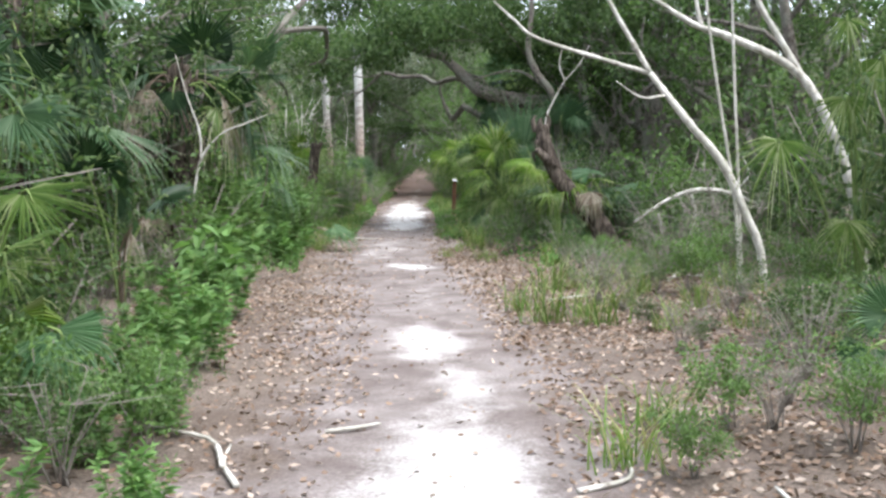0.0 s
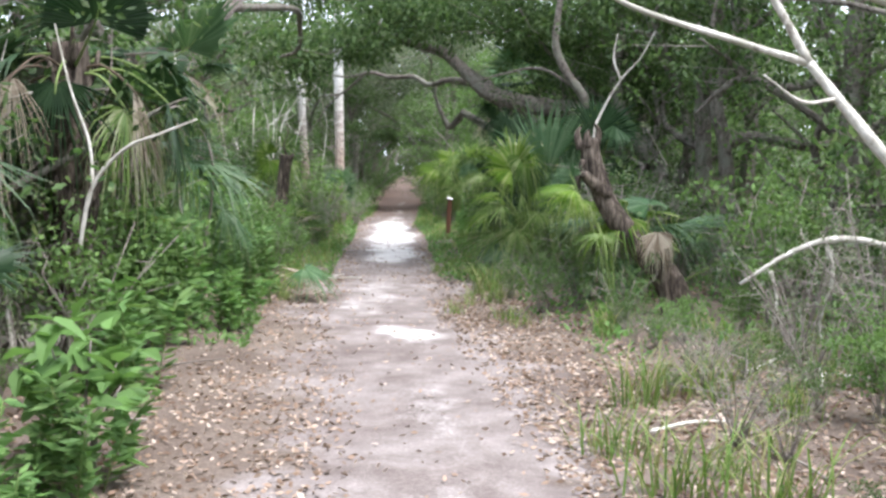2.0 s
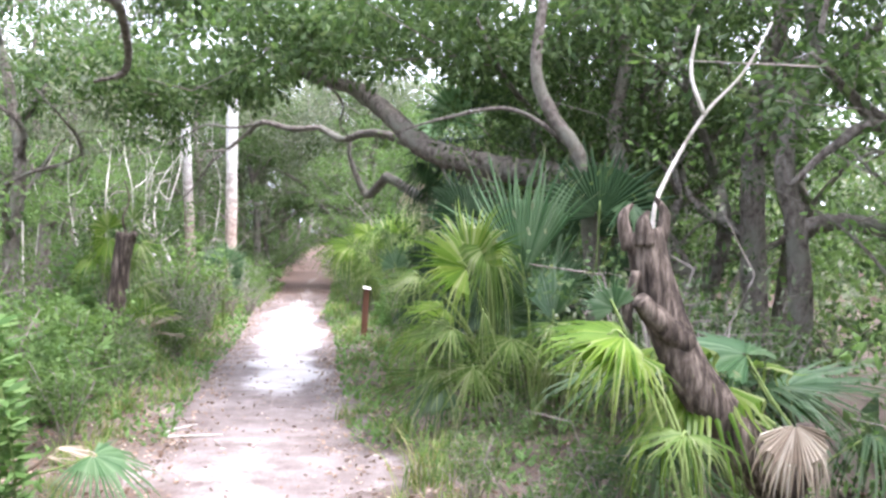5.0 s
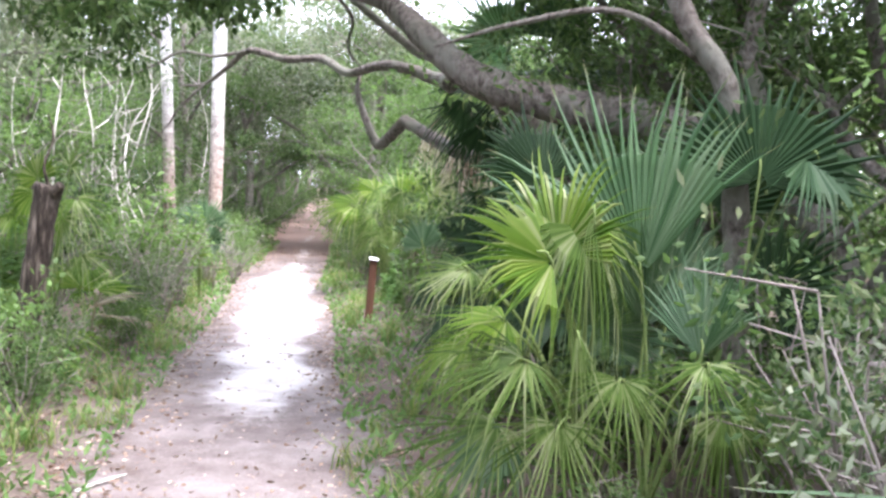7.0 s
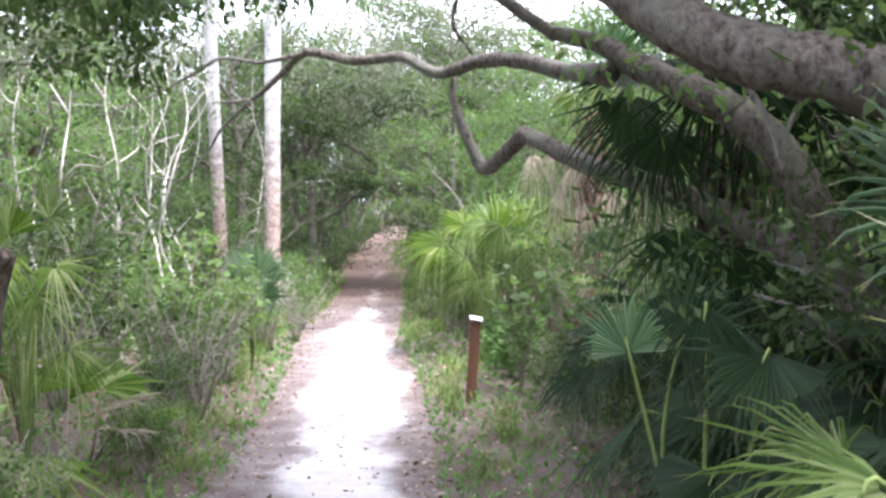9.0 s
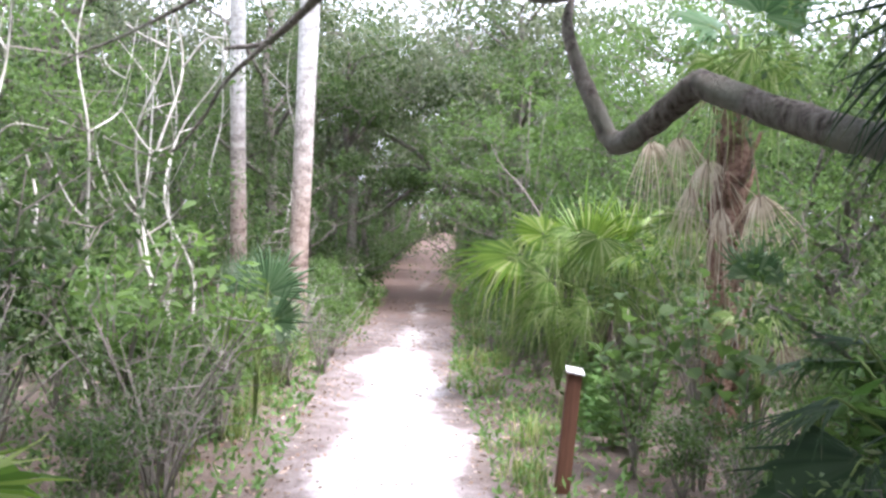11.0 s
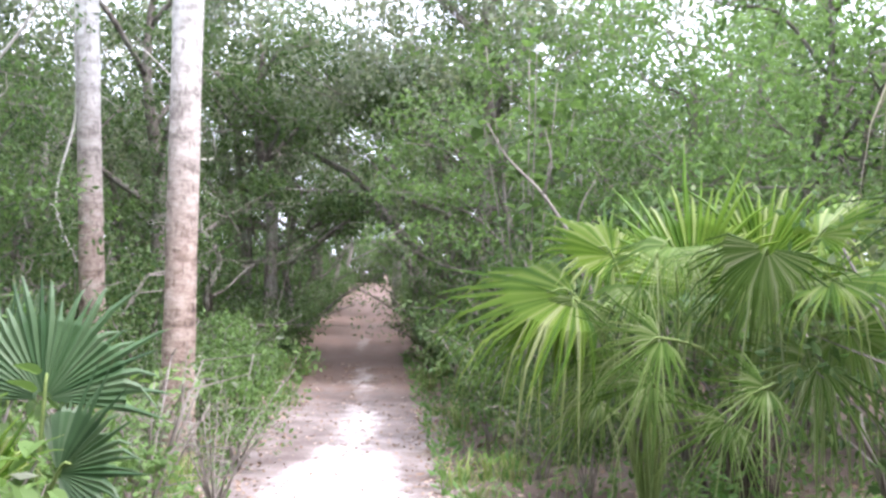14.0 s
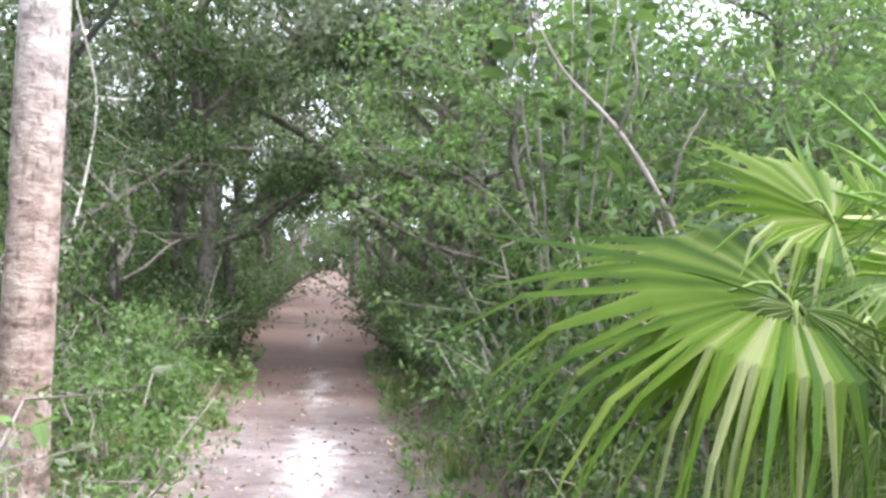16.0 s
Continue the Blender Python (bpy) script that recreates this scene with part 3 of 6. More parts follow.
def oak(label, seed, height=6.0, leaf=None, count=4200, size=0.085, limbs_n=7, thick=0.13, group="oaks beside the trail", bark=None, clump=0.33, first=0.3):
    r = np.random.RandomState(seed)
    leaf, bark = leaf or LEAF_OAK, bark or BARK_OAK
    ob = thing("oak_tree", pose(0, -80 - seed, 0), label, "tree", group)
    lean = r.normal(size=2) * 0.5
    trunk = [(0, 0, -0.15)] + [(lean[0] * t + r.normal() * 0.12, lean[1] * t + r.normal() * 0.12, height * 0.8 * t) for t in (0.25, 0.5, 0.75, 1.0)]
    v, f = tube(trunk, thick, thick * 0.3, 8, 4, 0.18, r=r)
    part("trunk", mesh_of("trunk", v, f, bark, True), ob)
    c = curve_pts(trunk, 6)
    lines = []
    for i in range(limbs_n):
        t = first + (1 - first) * i / (limbs_n - 1)
        q = c[int(t * (len(c) - 1))]
        a = i * 2.4 + r.rand()
        ln = height * r.uniform(0.28, 0.45) * (1.15 - 0.5 * t)
        p = [q]
        for s in (0.33, 0.66, 1.0):
            p.append(q + np.array((math.cos(a + r.normal() * 0.25) * ln * s, math.sin(a + r.normal() * 0.25) * ln * s, ln * (0.55 * s + 0.2 * t) + r.normal() * 0.1)))
        lines.append(p)
        rr = thick * (0.5 - 0.25 * t)
        v, f = tube(p, rr, rr * 0.25, 4, 3, 0.15, r=r)
        part("limb", mesh_of("limb", v, f, bark, True), ob)
    lines.append(trunk[-3:])
    crown_parts(ob, lines, leaf, count, size, clump, r, BARK_TWIG, 0.45, 0.2, "crown", 0.008)
    return ob


def grass_tuft(seed, blades=46, height=0.28, label="green grass tuft on the sandy litter"):
    r = np.random.RandomState(seed)
    verts, faces = [], []
    for i in range(blades):
        a, h = r.rand() * 6.28, height * r.uniform(0.5, 1.2)
        b = r.normal(size=2) * 0.07
        out = r.uniform(0.2, 1.0) * h
        w = 0.0045
        k = len(verts)
        sx, sy = -math.sin(a) * w, math.cos(a) * w
        for q, ww in ((0, 1.0), (0.5, 0.9), (0.85, 0.5), (1.0, 0.05)):
            x, y, z = b[0] + math.cos(a) * out * q ** 1.7, b[1] + math.sin(a) * out * q ** 1.7, h * (q - 0.25 * q ** 3) - 0.02
            verts += [(x - sx * ww, y - sy * ww, z), (x + sx * ww, y + sy * ww, z)]
        for j in range(3):
            faces.append((k + 2 * j, k + 2 * j + 1, k + 2 * j + 3, k + 2 * j + 2))
    ob = new("grass_tuft", mesh_of("grass", verts, faces, GRASS))
    ob.matrix_basis = pose(0, -60 - seed, 0)
    return tagged(ob, label, "grass", "grass tufts beside the trail")


def place(proto, x, y, s=1.0, turn=None, dz=0.0, tall=1.0):
    turn = rnd.uniform(0, 360) if turn is None else turn
    return copy_thing(proto, pose(x, y, rise(x, y) + dz, 0, 0, turn) @ Matrix.Diagonal((s, s, s * tall, 1)))


def limb_thing(name, m0, lines, mat, label, category, sides=9):
    """A tree or log of given limbs: lists of (name, points, radii)."""
    ob = thing(name, pose(*m0), label, category)
    o = np.array(m0)
    for part_name, pts, radii in lines:
        v, f = tube([np.array(q) - o for q in pts], 0, 0, sides + 2, 6, 0.09 if mat is BARK_DARK else 0.2, radii)
        part(part_name, mesh_of(part_name, v, f, mat, True), ob)
    return ob


# ---- trail corridor: the trees that stand out ----
# two palm trunks on the bank
def palm_tree(x, y, lean, r0, r1, height, seed, label):
    r = np.random.RandomState(seed)
    z = rise(x, y)
    ob = thing("palm_tree", pose(x, y, z), label, "palm tree", "tall palms beside the trail")
    pts = [(0, 0, -0.2), (lean[0] * 0.2, lean[1] * 0.2, height * 0.2), (lean[0] * 0.5, lean[1] * 0.5, height * 0.5), (lean[0], lean[1], height)]
    v, f = tube(pts, 0, 0, 14, 9, 0.06, [r0 * 1.35, r0, r0 * 0.93, r1, r1 * 1.05, r1 * 0.9, r1 * 1.1], r=r)
    part("trunk", mesh_of("trunk", v, f, BARK_PALM, True), ob)
    for i in range(22):
        blade, stalk = FANS["blue"][i % 3]
        b = part("frond", blade, ob, "", Matrix.Translation((lean[0], lean[1], height - 0.1)) @ pose(0, 0, 0, r.uniform(-40, 75), 0, i * 137.5) @ Matrix.Scale(1.5, 4))
        part("stalk", stalk, b)
    return ob


palm_tree(-5.74, 26.14, (-0.05, 0.1, 0), 0.118, 0.108, 7.5, 3, "pale grey-brown ringed palm trunk beside the trail")
palm_tree(-6.80, 27.3, (-0.45, 0.1, 0), 0.108, 0.096, 7.8, 4, "pale grey-brown palm trunk behind another palm")
palm_tree(-11.25, 43.5, (0.1, 0.1, 0), 0.12, 0.1, 10.0, 5, "slender pale palm trunk standing far back")

# white leaning tree
limb_thing("leaning_tree", (1.46, 8.0, 0.0), [
    ("trunk", [(1.47, 8.0, -0.12), (1.46, 8.0, 0.02), (1.41, 8.0, 0.41), (1.3, 8.02, 0.68), (1.13, 8.05, 1.07), (0.88, 8.1, 1.39), (0.58, 8.2, 1.8)], [0.028, 0.03, 0.032, 0.034, 0.034, 0.03, 0.024]),
    ("branch", [(0.58, 8.2, 1.80), (0.41, 8.2, 2.1), (0.25, 8.2, 2.39), (0.06, 8.2, 2.8)], [0.023, 0.02, 0.016, 0.01]),
    ("branch", [(0.58, 8.2, 1.80), (0.27, 8.2, 1.9), (-0.31, 8.2, 2.1), (-0.5, 8.2, 2.25), (-0.67, 8.2, 2.41)], [0.02, 0.017, 0.014, 0.011, 0.007]),
    ("twig", [(0.7, 8.15, 1.62), (0.5, 8.0, 1.6), (0.3, 7.9, 1.72)], [0.01, 0.008, 0.004]),
], BARK_PALE, "white-barked slender tree leaning over leaf litter", "tree", 8)
limb_thing("leaning_tree", (2.3, 8.8, 0.0), [
    ("trunk", [(2.45, 8.8, -0.12), (2.3, 8.8, 0.8), (2.07, 8.8, 1.46), (1.79, 8.8, 1.87), (1.27, 8.8, 2.14), (0.99, 8.8, 2.25), (0.62, 8.8, 2.5)], [0.045, 0.042, 0.04, 0.036, 0.034, 0.026, 0.016]),
    ("branch", [(1.97, 8.8, 1.63), (1.69, 8.8, 2.11), (1.5, 8.8, 2.45), (1.35, 8.8, 2.9)], [0.03, 0.026, 0.022, 0.016]),
    ("branch", [(1.05, 8.8, 2.22), (1.0, 8.8, 2.45), (0.93, 8.8, 2.9)], [0.02, 0.016, 0.012]),
], BARK_PALE, "pale slender tree leaning among palm fronds", "tree", 8)
for top, mid, foot in ((1.05, 1.14, 1.3), (1.25, 1.28, 1.33)):
    limb_thing("sapling", (foot, 8.5, 0.0), [("stem", [(foot + 0.03, 8.5, -0.1), (foot, 8.5, 0.7), (mid, 8.5, 1.72), (top, 8.5, 2.4), (top - 0.05, 8.5, 3.1)], [0.014, 0.013, 0.012, 0.01, 0.006])],
               BARK_PALE, "thin pale upright sapling stem without leaves", "sapling", 6)

# broken dark snag with a pale branch, and the dry frond against it
limb_thing("tree_snag", (0.3, 11.45, 0.0), [
    ("trunk", [(0.42, 11.45, -0.15), (0.28, 11.44, 0.32), (-0.02, 11.43, 0.68), (-0.24, 11.43, 0.98), (-0.36, 11.44, 1.3), (-0.41, 11.45, 1.52)], [0.15, 0.125, 0.1, 0.092, 0.085, 0.08]),
    ("knot", [(-0.24, 11.4, 1.05), (-0.38, 11.33, 1.17), (-0.45, 11.28, 1.24)], [0.06, 0.05, 0.035]),
    ("splinter", [(-0.47, 11.42, 1.44), (-0.5, 11.42, 1.57), (-0.46, 11.42, 1.63)], [0.035, 0.025, 0.006]),
    ("splinter", [(-0.35, 11.47, 1.44), (-0.32, 11.47, 1.58), (-0.36, 11.47, 1.66)], [0.035, 0.025, 0.008]),
    ("splinter", [(-0.41, 11.4, 1.46), (-0.42, 11.39, 1.55), (-0.4, 11.39, 1.6)], [0.045, 0.03, 0.008]),
    ("bark_flap", [(-0.45, 11.36, 1.35), (-0.49, 11.33, 1.2), (-0.47, 11.32, 1.1)], [0.02, 0.025, 0.006]),
], BARK_DARK, "dark broken leaning tree snag with ragged bark", "snag", 14)
limb_thing("broken_branch", (-0.34, 11.52, 1.3), [
    ("stem", [(-0.33, 11.5, 1.2), (-0.36, 11.52, 1.56), (-0.28, 11.57, 1.78), (-0.14, 11.57, 2.02), (0.02, 11.57, 2.2), (0.14, 11.57, 2.42)], [0.01, 0.01, 0.009, 0.008, 0.006, 0.004]),
    ("twig", [(-0.14, 11.57, 2.02), (-0.20, 11.57, 2.2), (-0.17, 11.57, 2.4)], [0.01, 0.008, 0.004]),
], BARK_PALE, "bare pale branch standing out of a dark snag", "branch", 7)
dead1 = thing("dry_frond", pose(0.17, 11.22, 0.75), "dry tan palm frond draped over a low stub", "frond")
for k, rib in enumerate(((-0.2, -0.1, -0.3), (-0.08, -0.2, -0.36), (0.08, -0.18, -0.36), (0.22, -0.08, -0.28))):
    y = Vector(rib).normalized()
    x = y.cross(Vector((rib[0], -0.9, 0.4))).normalized()
    m = Matrix.Translation((-0.02, -0.03, 0.02)) @ Matrix((x, y, x.cross(y))).transposed().to_4x4() @ Matrix.Scale(Vector(rib).length * 0.72, 4)
    part("blade", hung_fan("hood", m, 400 + k), dead1, "", m)
limb_thing("stub", (0.23, 11.28, 0.0), [("stem", [(0.25, 11.30, -0.1), (0.23, 11.28, 0.4), (0.21, 11.26, 0.76)], [0.05, 0.045, 0.035])], BARK_DARK, "low dark stub under a dry frond", "stump", 8)

# dark stump on the other side
limb_thing("tree_stump", (-4.60, 16.60, 0.0), [
    ("trunk", [(-4.73, 16.60, -0.15), (-4.58, 16.60, 0.4), (-4.48, 16.60, 0.9), (-4.44, 16.60, 1.25), (-4.40, 16.60, 1.46)], [0.13, 0.1, 0.09, 0.085, 0.1]),
    ("knot", [(-4.40, 16.58, 1.38), (-4.33, 16.54, 1.43), (-4.29, 16.52, 1.47)], [0.05, 0.04, 0.03]),
    ("twig", [(-4.40, 16.60, 1.44), (-4.44, 16.60, 1.6), (-4.38, 16.60, 1.78), (-4.42, 16.60, 1.95)], [0.012, 0.01, 0.008, 0.004]),
], BARK_DARK, "dark leaning cut tree stump in undergrowth", "stump", 11)

# the old oak whose limbs cross the trail
OLD = [
    ("trunk", [(-0.3, 17.4, -0.2), (-0.4, 17.4, 0.7), (-0.65, 17.4, 1.4), (-0.95, 17.45, 1.95), (-1.15, 17.5, 2.15)], [0.15, 0.13, 0.11, 0.095, 0.085]),
    ("limb", [(-1.13, 17.50, 2.15), (-1.30, 17.60, 2.25), (-1.46, 17.70, 2.34), (-1.61, 17.90, 2.45), (-1.75, 18.20, 2.60), (-2.02, 18.50, 2.72)], [0.085, 0.08, 0.074, 0.066, 0.055, 0.04]),
    ("limb", [(-1.73, 18.00, 2.41), (-1.84, 19.00, 2.56), (-1.95, 19.30, 2.61), (-2.20, 19.60, 2.72), (-2.51, 19.90, 2.77), (-2.86, 20.20, 2.72), (-3.17, 20.50, 2.89), (-3.63, 20.80, 2.91), (-4.09, 21.10, 3.03), (-4.36, 21.30, 2.88), (-4.69, 21.50, 2.68), (-5.05, 21.70, 2.66)], [0.066, 0.064, 0.06, 0.056, 0.05, 0.046, 0.042, 0.04, 0.038, 0.03, 0.02, 0.012]),
    ("branch", [(-4.69, 21.50, 2.68), (-5.01, 21.60, 2.41), (-5.19, 21.70, 2.18), (-5.52, 21.80, 1.93), (-6.14, 21.90, 2.10)], [0.018, 0.014, 0.011, 0.009, 0.005]),
    ("branch", [(-4.09, 21.10, 3.03), (-4.52, 21.20, 2.96), (-4.92, 21.30, 3.01), (-5.24, 21.40, 2.87), (-5.72, 21.50, 2.67), (-6.16, 21.60, 2.53)], [0.022, 0.018, 0.016, 0.014, 0.011, 0.006]),
    ("limb", [(-0.6, 17.4, 1.3), (-1.0, 17.8, 1.6), (-1.37, 18.00, 1.77), (-1.54, 18.30, 1.86), (-1.76, 18.70, 1.94), (-1.97, 19.10, 2.07), (-2.19, 19.40, 2.20)], [0.08, 0.072, 0.066, 0.064, 0.062, 0.06, 0.058]),
    ("limb", [(-2.19, 19.40, 2.20), (-2.35, 19.70, 2.06), (-2.49, 19.95, 1.99), (-2.61, 20.00, 2.19), (-2.74, 20.10, 2.52), (-2.73, 20.20, 2.72)], [0.058, 0.054, 0.052, 0.042, 0.03, 0.016]),
    ("limb", [(-2.0, 18.5, 2.7), (-2.4, 18.6, 3.0), (-2.9, 18.6, 3.4), (-3.4, 18.7, 3.9)], [0.04, 0.034, 0.028, 0.016]),
]
NEAR = [
    ("trunk", [(0.75, 15.5, -0.2), (0.7, 15.5, 0.6), (0.55, 15.55, 1.3), (0.2, 15.65, 1.75)], [0.15, 0.125, 0.11, 0.1]),
    ("limb", [(0.2, 15.65, 1.75), (-0.3, 15.8, 1.98), (-0.92, 15.93, 2.08), (-1.18, 15.93, 2.14), (-1.42, 15.98, 2.2), (-1.65, 16.1, 2.33), (-1.9, 16.4, 2.58), (-2.24, 16.9, 2.88), (-2.67, 17.33, 3.04), (-3.09, 17.73, 3.26), (-3.55, 18.13, 3.6), (-4.04, 18.53, 3.96)],
     [0.125, 0.12, 0.115, 0.11, 0.105, 0.098, 0.085, 0.07, 0.058, 0.048, 0.034, 0.02]),
    ("branch", [(-1.5, 15.98, 2.2), (-1.36, 15.95, 2.0), (-1.3, 15.95, 1.8)], [0.012, 0.01, 0.007]),
    ("branch", [(-1.2, 15.95, 2.12), (-1.28, 15.95, 1.95), (-1.3, 15.95, 1.8)], [0.011, 0.009, 0.006]),
    ("limb", [(0.2, 15.65, 1.75), (0.05, 15.7, 2.4), (0.15, 15.8, 3.1), (-0.1, 15.9, 3.9)], [0.075, 0.06, 0.045, 0.025]),
    ("branch", [(-2.67, 17.33, 3.04), (-2.5, 17.6, 2.85), (-2.55, 17.8, 2.65), (-2.45, 17.9, 2.5)], [0.016, 0.013, 0.01, 0.006]),
]
near_oak = limb_thing("old_oak", (0.75, 15.5, 0.0), NEAR, BARK_OAK, "grey oak with a heavy limb reaching over the trail", "tree", 11)
old_oak = limb_thing("old_oak", (-0.40, 17.43, 0.0), OLD, BARK_OAK, "gnarled grey oak with limbs crossing the trail", "tree", 11)
_r = np.random.RandomState(77)
_o = np.array((-0.40, 17.43, 0.0))
ROOF = [[(-3.4, 17.6, 3.1), (-3.9, 17.4, 2.95), (-4.3, 17.2, 2.85)], [(-2.7, 17.4, 3.1), (-3.0, 17.3, 3.05), (-3.4, 17.2, 3.0)], [(-2.2, 17.2, 2.9), (-2.4, 17.0, 3.1), (-2.6, 16.9, 3.2)], [(-4.1, 18.0, 3.3), (-4.6, 17.6, 3.0), (-4.9, 17.3, 2.8)], [(-2.4, 17.8, 3.1), (-2.9, 18.1, 3.5), (-3.4, 18.4, 3.9)], [(-1.6, 17.6, 3.0), (-1.9, 18.0, 3.5), (-2.3, 18.6, 4.1)], [(-3.4, 18.2, 3.4), (-4.2, 18.4, 3.7), (-5.0, 18.6, 4.0)], [(-1.2, 17.2, 3.0), (-1.4, 17.4, 3.6), (-2.0, 17.8, 4.2)],
        [(-4.2, 18.6, 3.2), (-5.2, 18.8, 3.3), (-6.2, 19.0, 3.4)], [(-1.0, 17.3, 2.9), (-0.4, 17.8, 3.3), (-0.2, 18.4, 3.6)], [(-3.0, 18.0, 3.5), (-3.5, 18.0, 4.0), (-4.3, 18.0, 4.3)], [(-1.0, 17.0, 2.6), (-0.6, 16.4, 2.9), (-0.3, 15.8, 3.1)]]
crown_parts(old_oak, [[np.array(q) - _o for q in line] for line in ROOF] + [[np.array(q) - _o for q in OLD[7][1][-3:]]], LEAF_OAK, 20000, 0.1, 0.55, _r, BARK_OAK, 0.45, 0.3, "crown", 0.009)
crown_parts(old_oak, [[np.array(q) - _o for q in line] for line in ([(-4.2, 18.9, 2.95), (-4.5, 18.6, 2.75), (-4.8, 18.3, 2.5)], [(-4.4, 19.0, 3.1), (-4.9, 18.7, 3.0), (-5.3, 18.4, 2.8)], [(-5.0, 18.6, 3.2), (-5.5, 18.4, 3.05), (-6.0, 18.2, 2.85)], [(-4.6, 19.6, 3.4), (-5.2, 19.7, 3.3), (-5.8, 19.8, 3.1)], [(-3.6, 20.4, 3.5), (-4.2, 20.6, 3.6), (-4.8, 20.8, 3.5)])], LEAF_OAK, 4600, 0.08, 0.38, _r, BARK_OAK, 0.45, 0.4, "leaf_spray", 0.008)
# pale thick limb over the start of the trail
LEFT = [
    ("trunk", [(-5.14, 11.75, -0.2), (-5.04, 11.75, 1.0), (-4.84, 11.70, 1.8), (-4.54, 11.65, 2.2)], [0.13, 0.12, 0.105, 0.095]),
    ("limb", [(-4.54, 11.65, 2.2), (-4.04, 11.60, 2.36), (-3.72, 11.55, 2.45), (-3.58, 11.75, 2.7), (-3.62, 12.49, 3.0), (-3.34, 13.05, 3.5)], [0.075, 0.065, 0.058, 0.05, 0.042, 0.025]),
    ("branch", [(-3.58, 11.84, 2.72), (-3.44, 13.38, 2.95), (-3.54, 14.05, 2.9), (-3.68, 14.49, 2.66), (-3.94, 14.55, 2.58)], [0.04, 0.035, 0.03, 0.026, 0.012]),
    ("branch", [(-4.54, 11.65, 2.2), (-4.75, 11.36, 2.7), (-4.45, 11.06, 3.3), (-4.05, 10.76, 3.9)], [0.07, 0.06, 0.045, 0.025]),
]
left_oak = limb_thing("old_oak", (-5.14, 11.75, 0.0), LEFT, BARK_OAK, "pale grey oak with a bent limb above the trail", "tree", 10)
_o = np.array((-5.14, 11.75, 0.0))
ROOF2 = [[(-3.5, 12.6, 3.3), (-3.2, 13.4, 3.6), (-2.7, 14.2, 3.8)], [(-4.6, 11.2, 3.2), (-4.2, 11.0, 3.8), (-3.8, 12.0, 4.2)], [(-4.0, 12.4, 3.2), (-4.4, 13.4, 3.4), (-4.9, 14.4, 3.4)], [(-3.4, 12.5, 3.5), (-2.6, 12.9, 4.0), (-1.8, 13.2, 4.2)], [(-5.0, 11.8, 2.6), (-5.4, 12.8, 3.0), (-5.6, 13.8, 3.0)]]
crown_parts(left_oak, [[np.array(q) - _o for q in line] for line in ROOF2], LEAF_OAK, 4200, 0.085, 0.45, _r, BARK_OAK, 0.45, 0.3, "crown", 0.009)
# crooked bare oak limbs in the shade beyond the snag
RIGHT = [
    ("trunk", [(1.15, 14.6, -0.2), (1.25, 14.55, 0.8), (1.2, 14.5, 1.55), (1.1, 14.5, 2.1), (1.3, 14.5, 2.9), (1.1, 14.5, 3.8)], [0.1, 0.09, 0.08, 0.065, 0.05, 0.03]),
    ("limb", [(1.2, 14.5, 1.55), (1.45, 14.5, 1.63), (1.7, 14.5, 1.61), (2.18, 14.5, 1.53), (2.9, 14.5, 1.7)], [0.07, 0.065, 0.06, 0.055, 0.03]),
    ("limb", [(0.65, 12.9, 1.79), (0.78, 12.9, 1.93), (0.9, 12.9, 2.03), (1.1, 12.9, 2.14), (1.53, 13.0, 2.06), (2.0, 13.4, 2.15), (2.5, 13.9, 2.1)], [0.018, 0.022, 0.027, 0.036, 0.04, 0.045, 0.05]),
    ("limb", [(1.1, 12.9, 2.14), (1.0, 12.9, 2.28), (0.91, 12.9, 2.37), (0.8, 12.9, 2.58), (0.84, 12.9, 2.9)], [0.03, 0.028, 0.026, 0.022, 0.012]),
    ("limb", [(2.75, 14.2, -0.15), (2.7, 14.1, 1.1), (2.5, 13.9, 2.1), (2.6, 13.9, 3.2)], [0.1, 0.085, 0.07, 0.04]),
]
right_oak = limb_thing("crooked_oak", (1.06, 15.27, 0.0), RIGHT, BARK_OAK, "crooked grey oak with bare bent limbs in shade", "tree", 9)
limb_thing("crooked_oak", (-0.24, 14.61, 0.0), [
    ("trunk", [(-0.14, 14.72, -0.15), (-0.24, 14.61, 1.2), (-0.34, 14.49, 2.0), (-0.56, 14.46, 2.35), (-0.69, 14.45, 2.7), (-0.64, 14.45, 3.4), (-0.79, 14.38, 4.2)], [0.075, 0.065, 0.055, 0.05, 0.042, 0.034, 0.02]),
    ("limb", [(-0.39, 14.49, 2.12), (-0.84, 14.61, 2.42), (-1.34, 14.83, 2.38), (-1.74, 15.16, 2.3)], [0.018, 0.016, 0.013, 0.007]),
], BARK_OAK, "grey oak trunk rising behind palm fronds", "tree", 9)

_o = np.array((0.75, 15.5, 0.0))
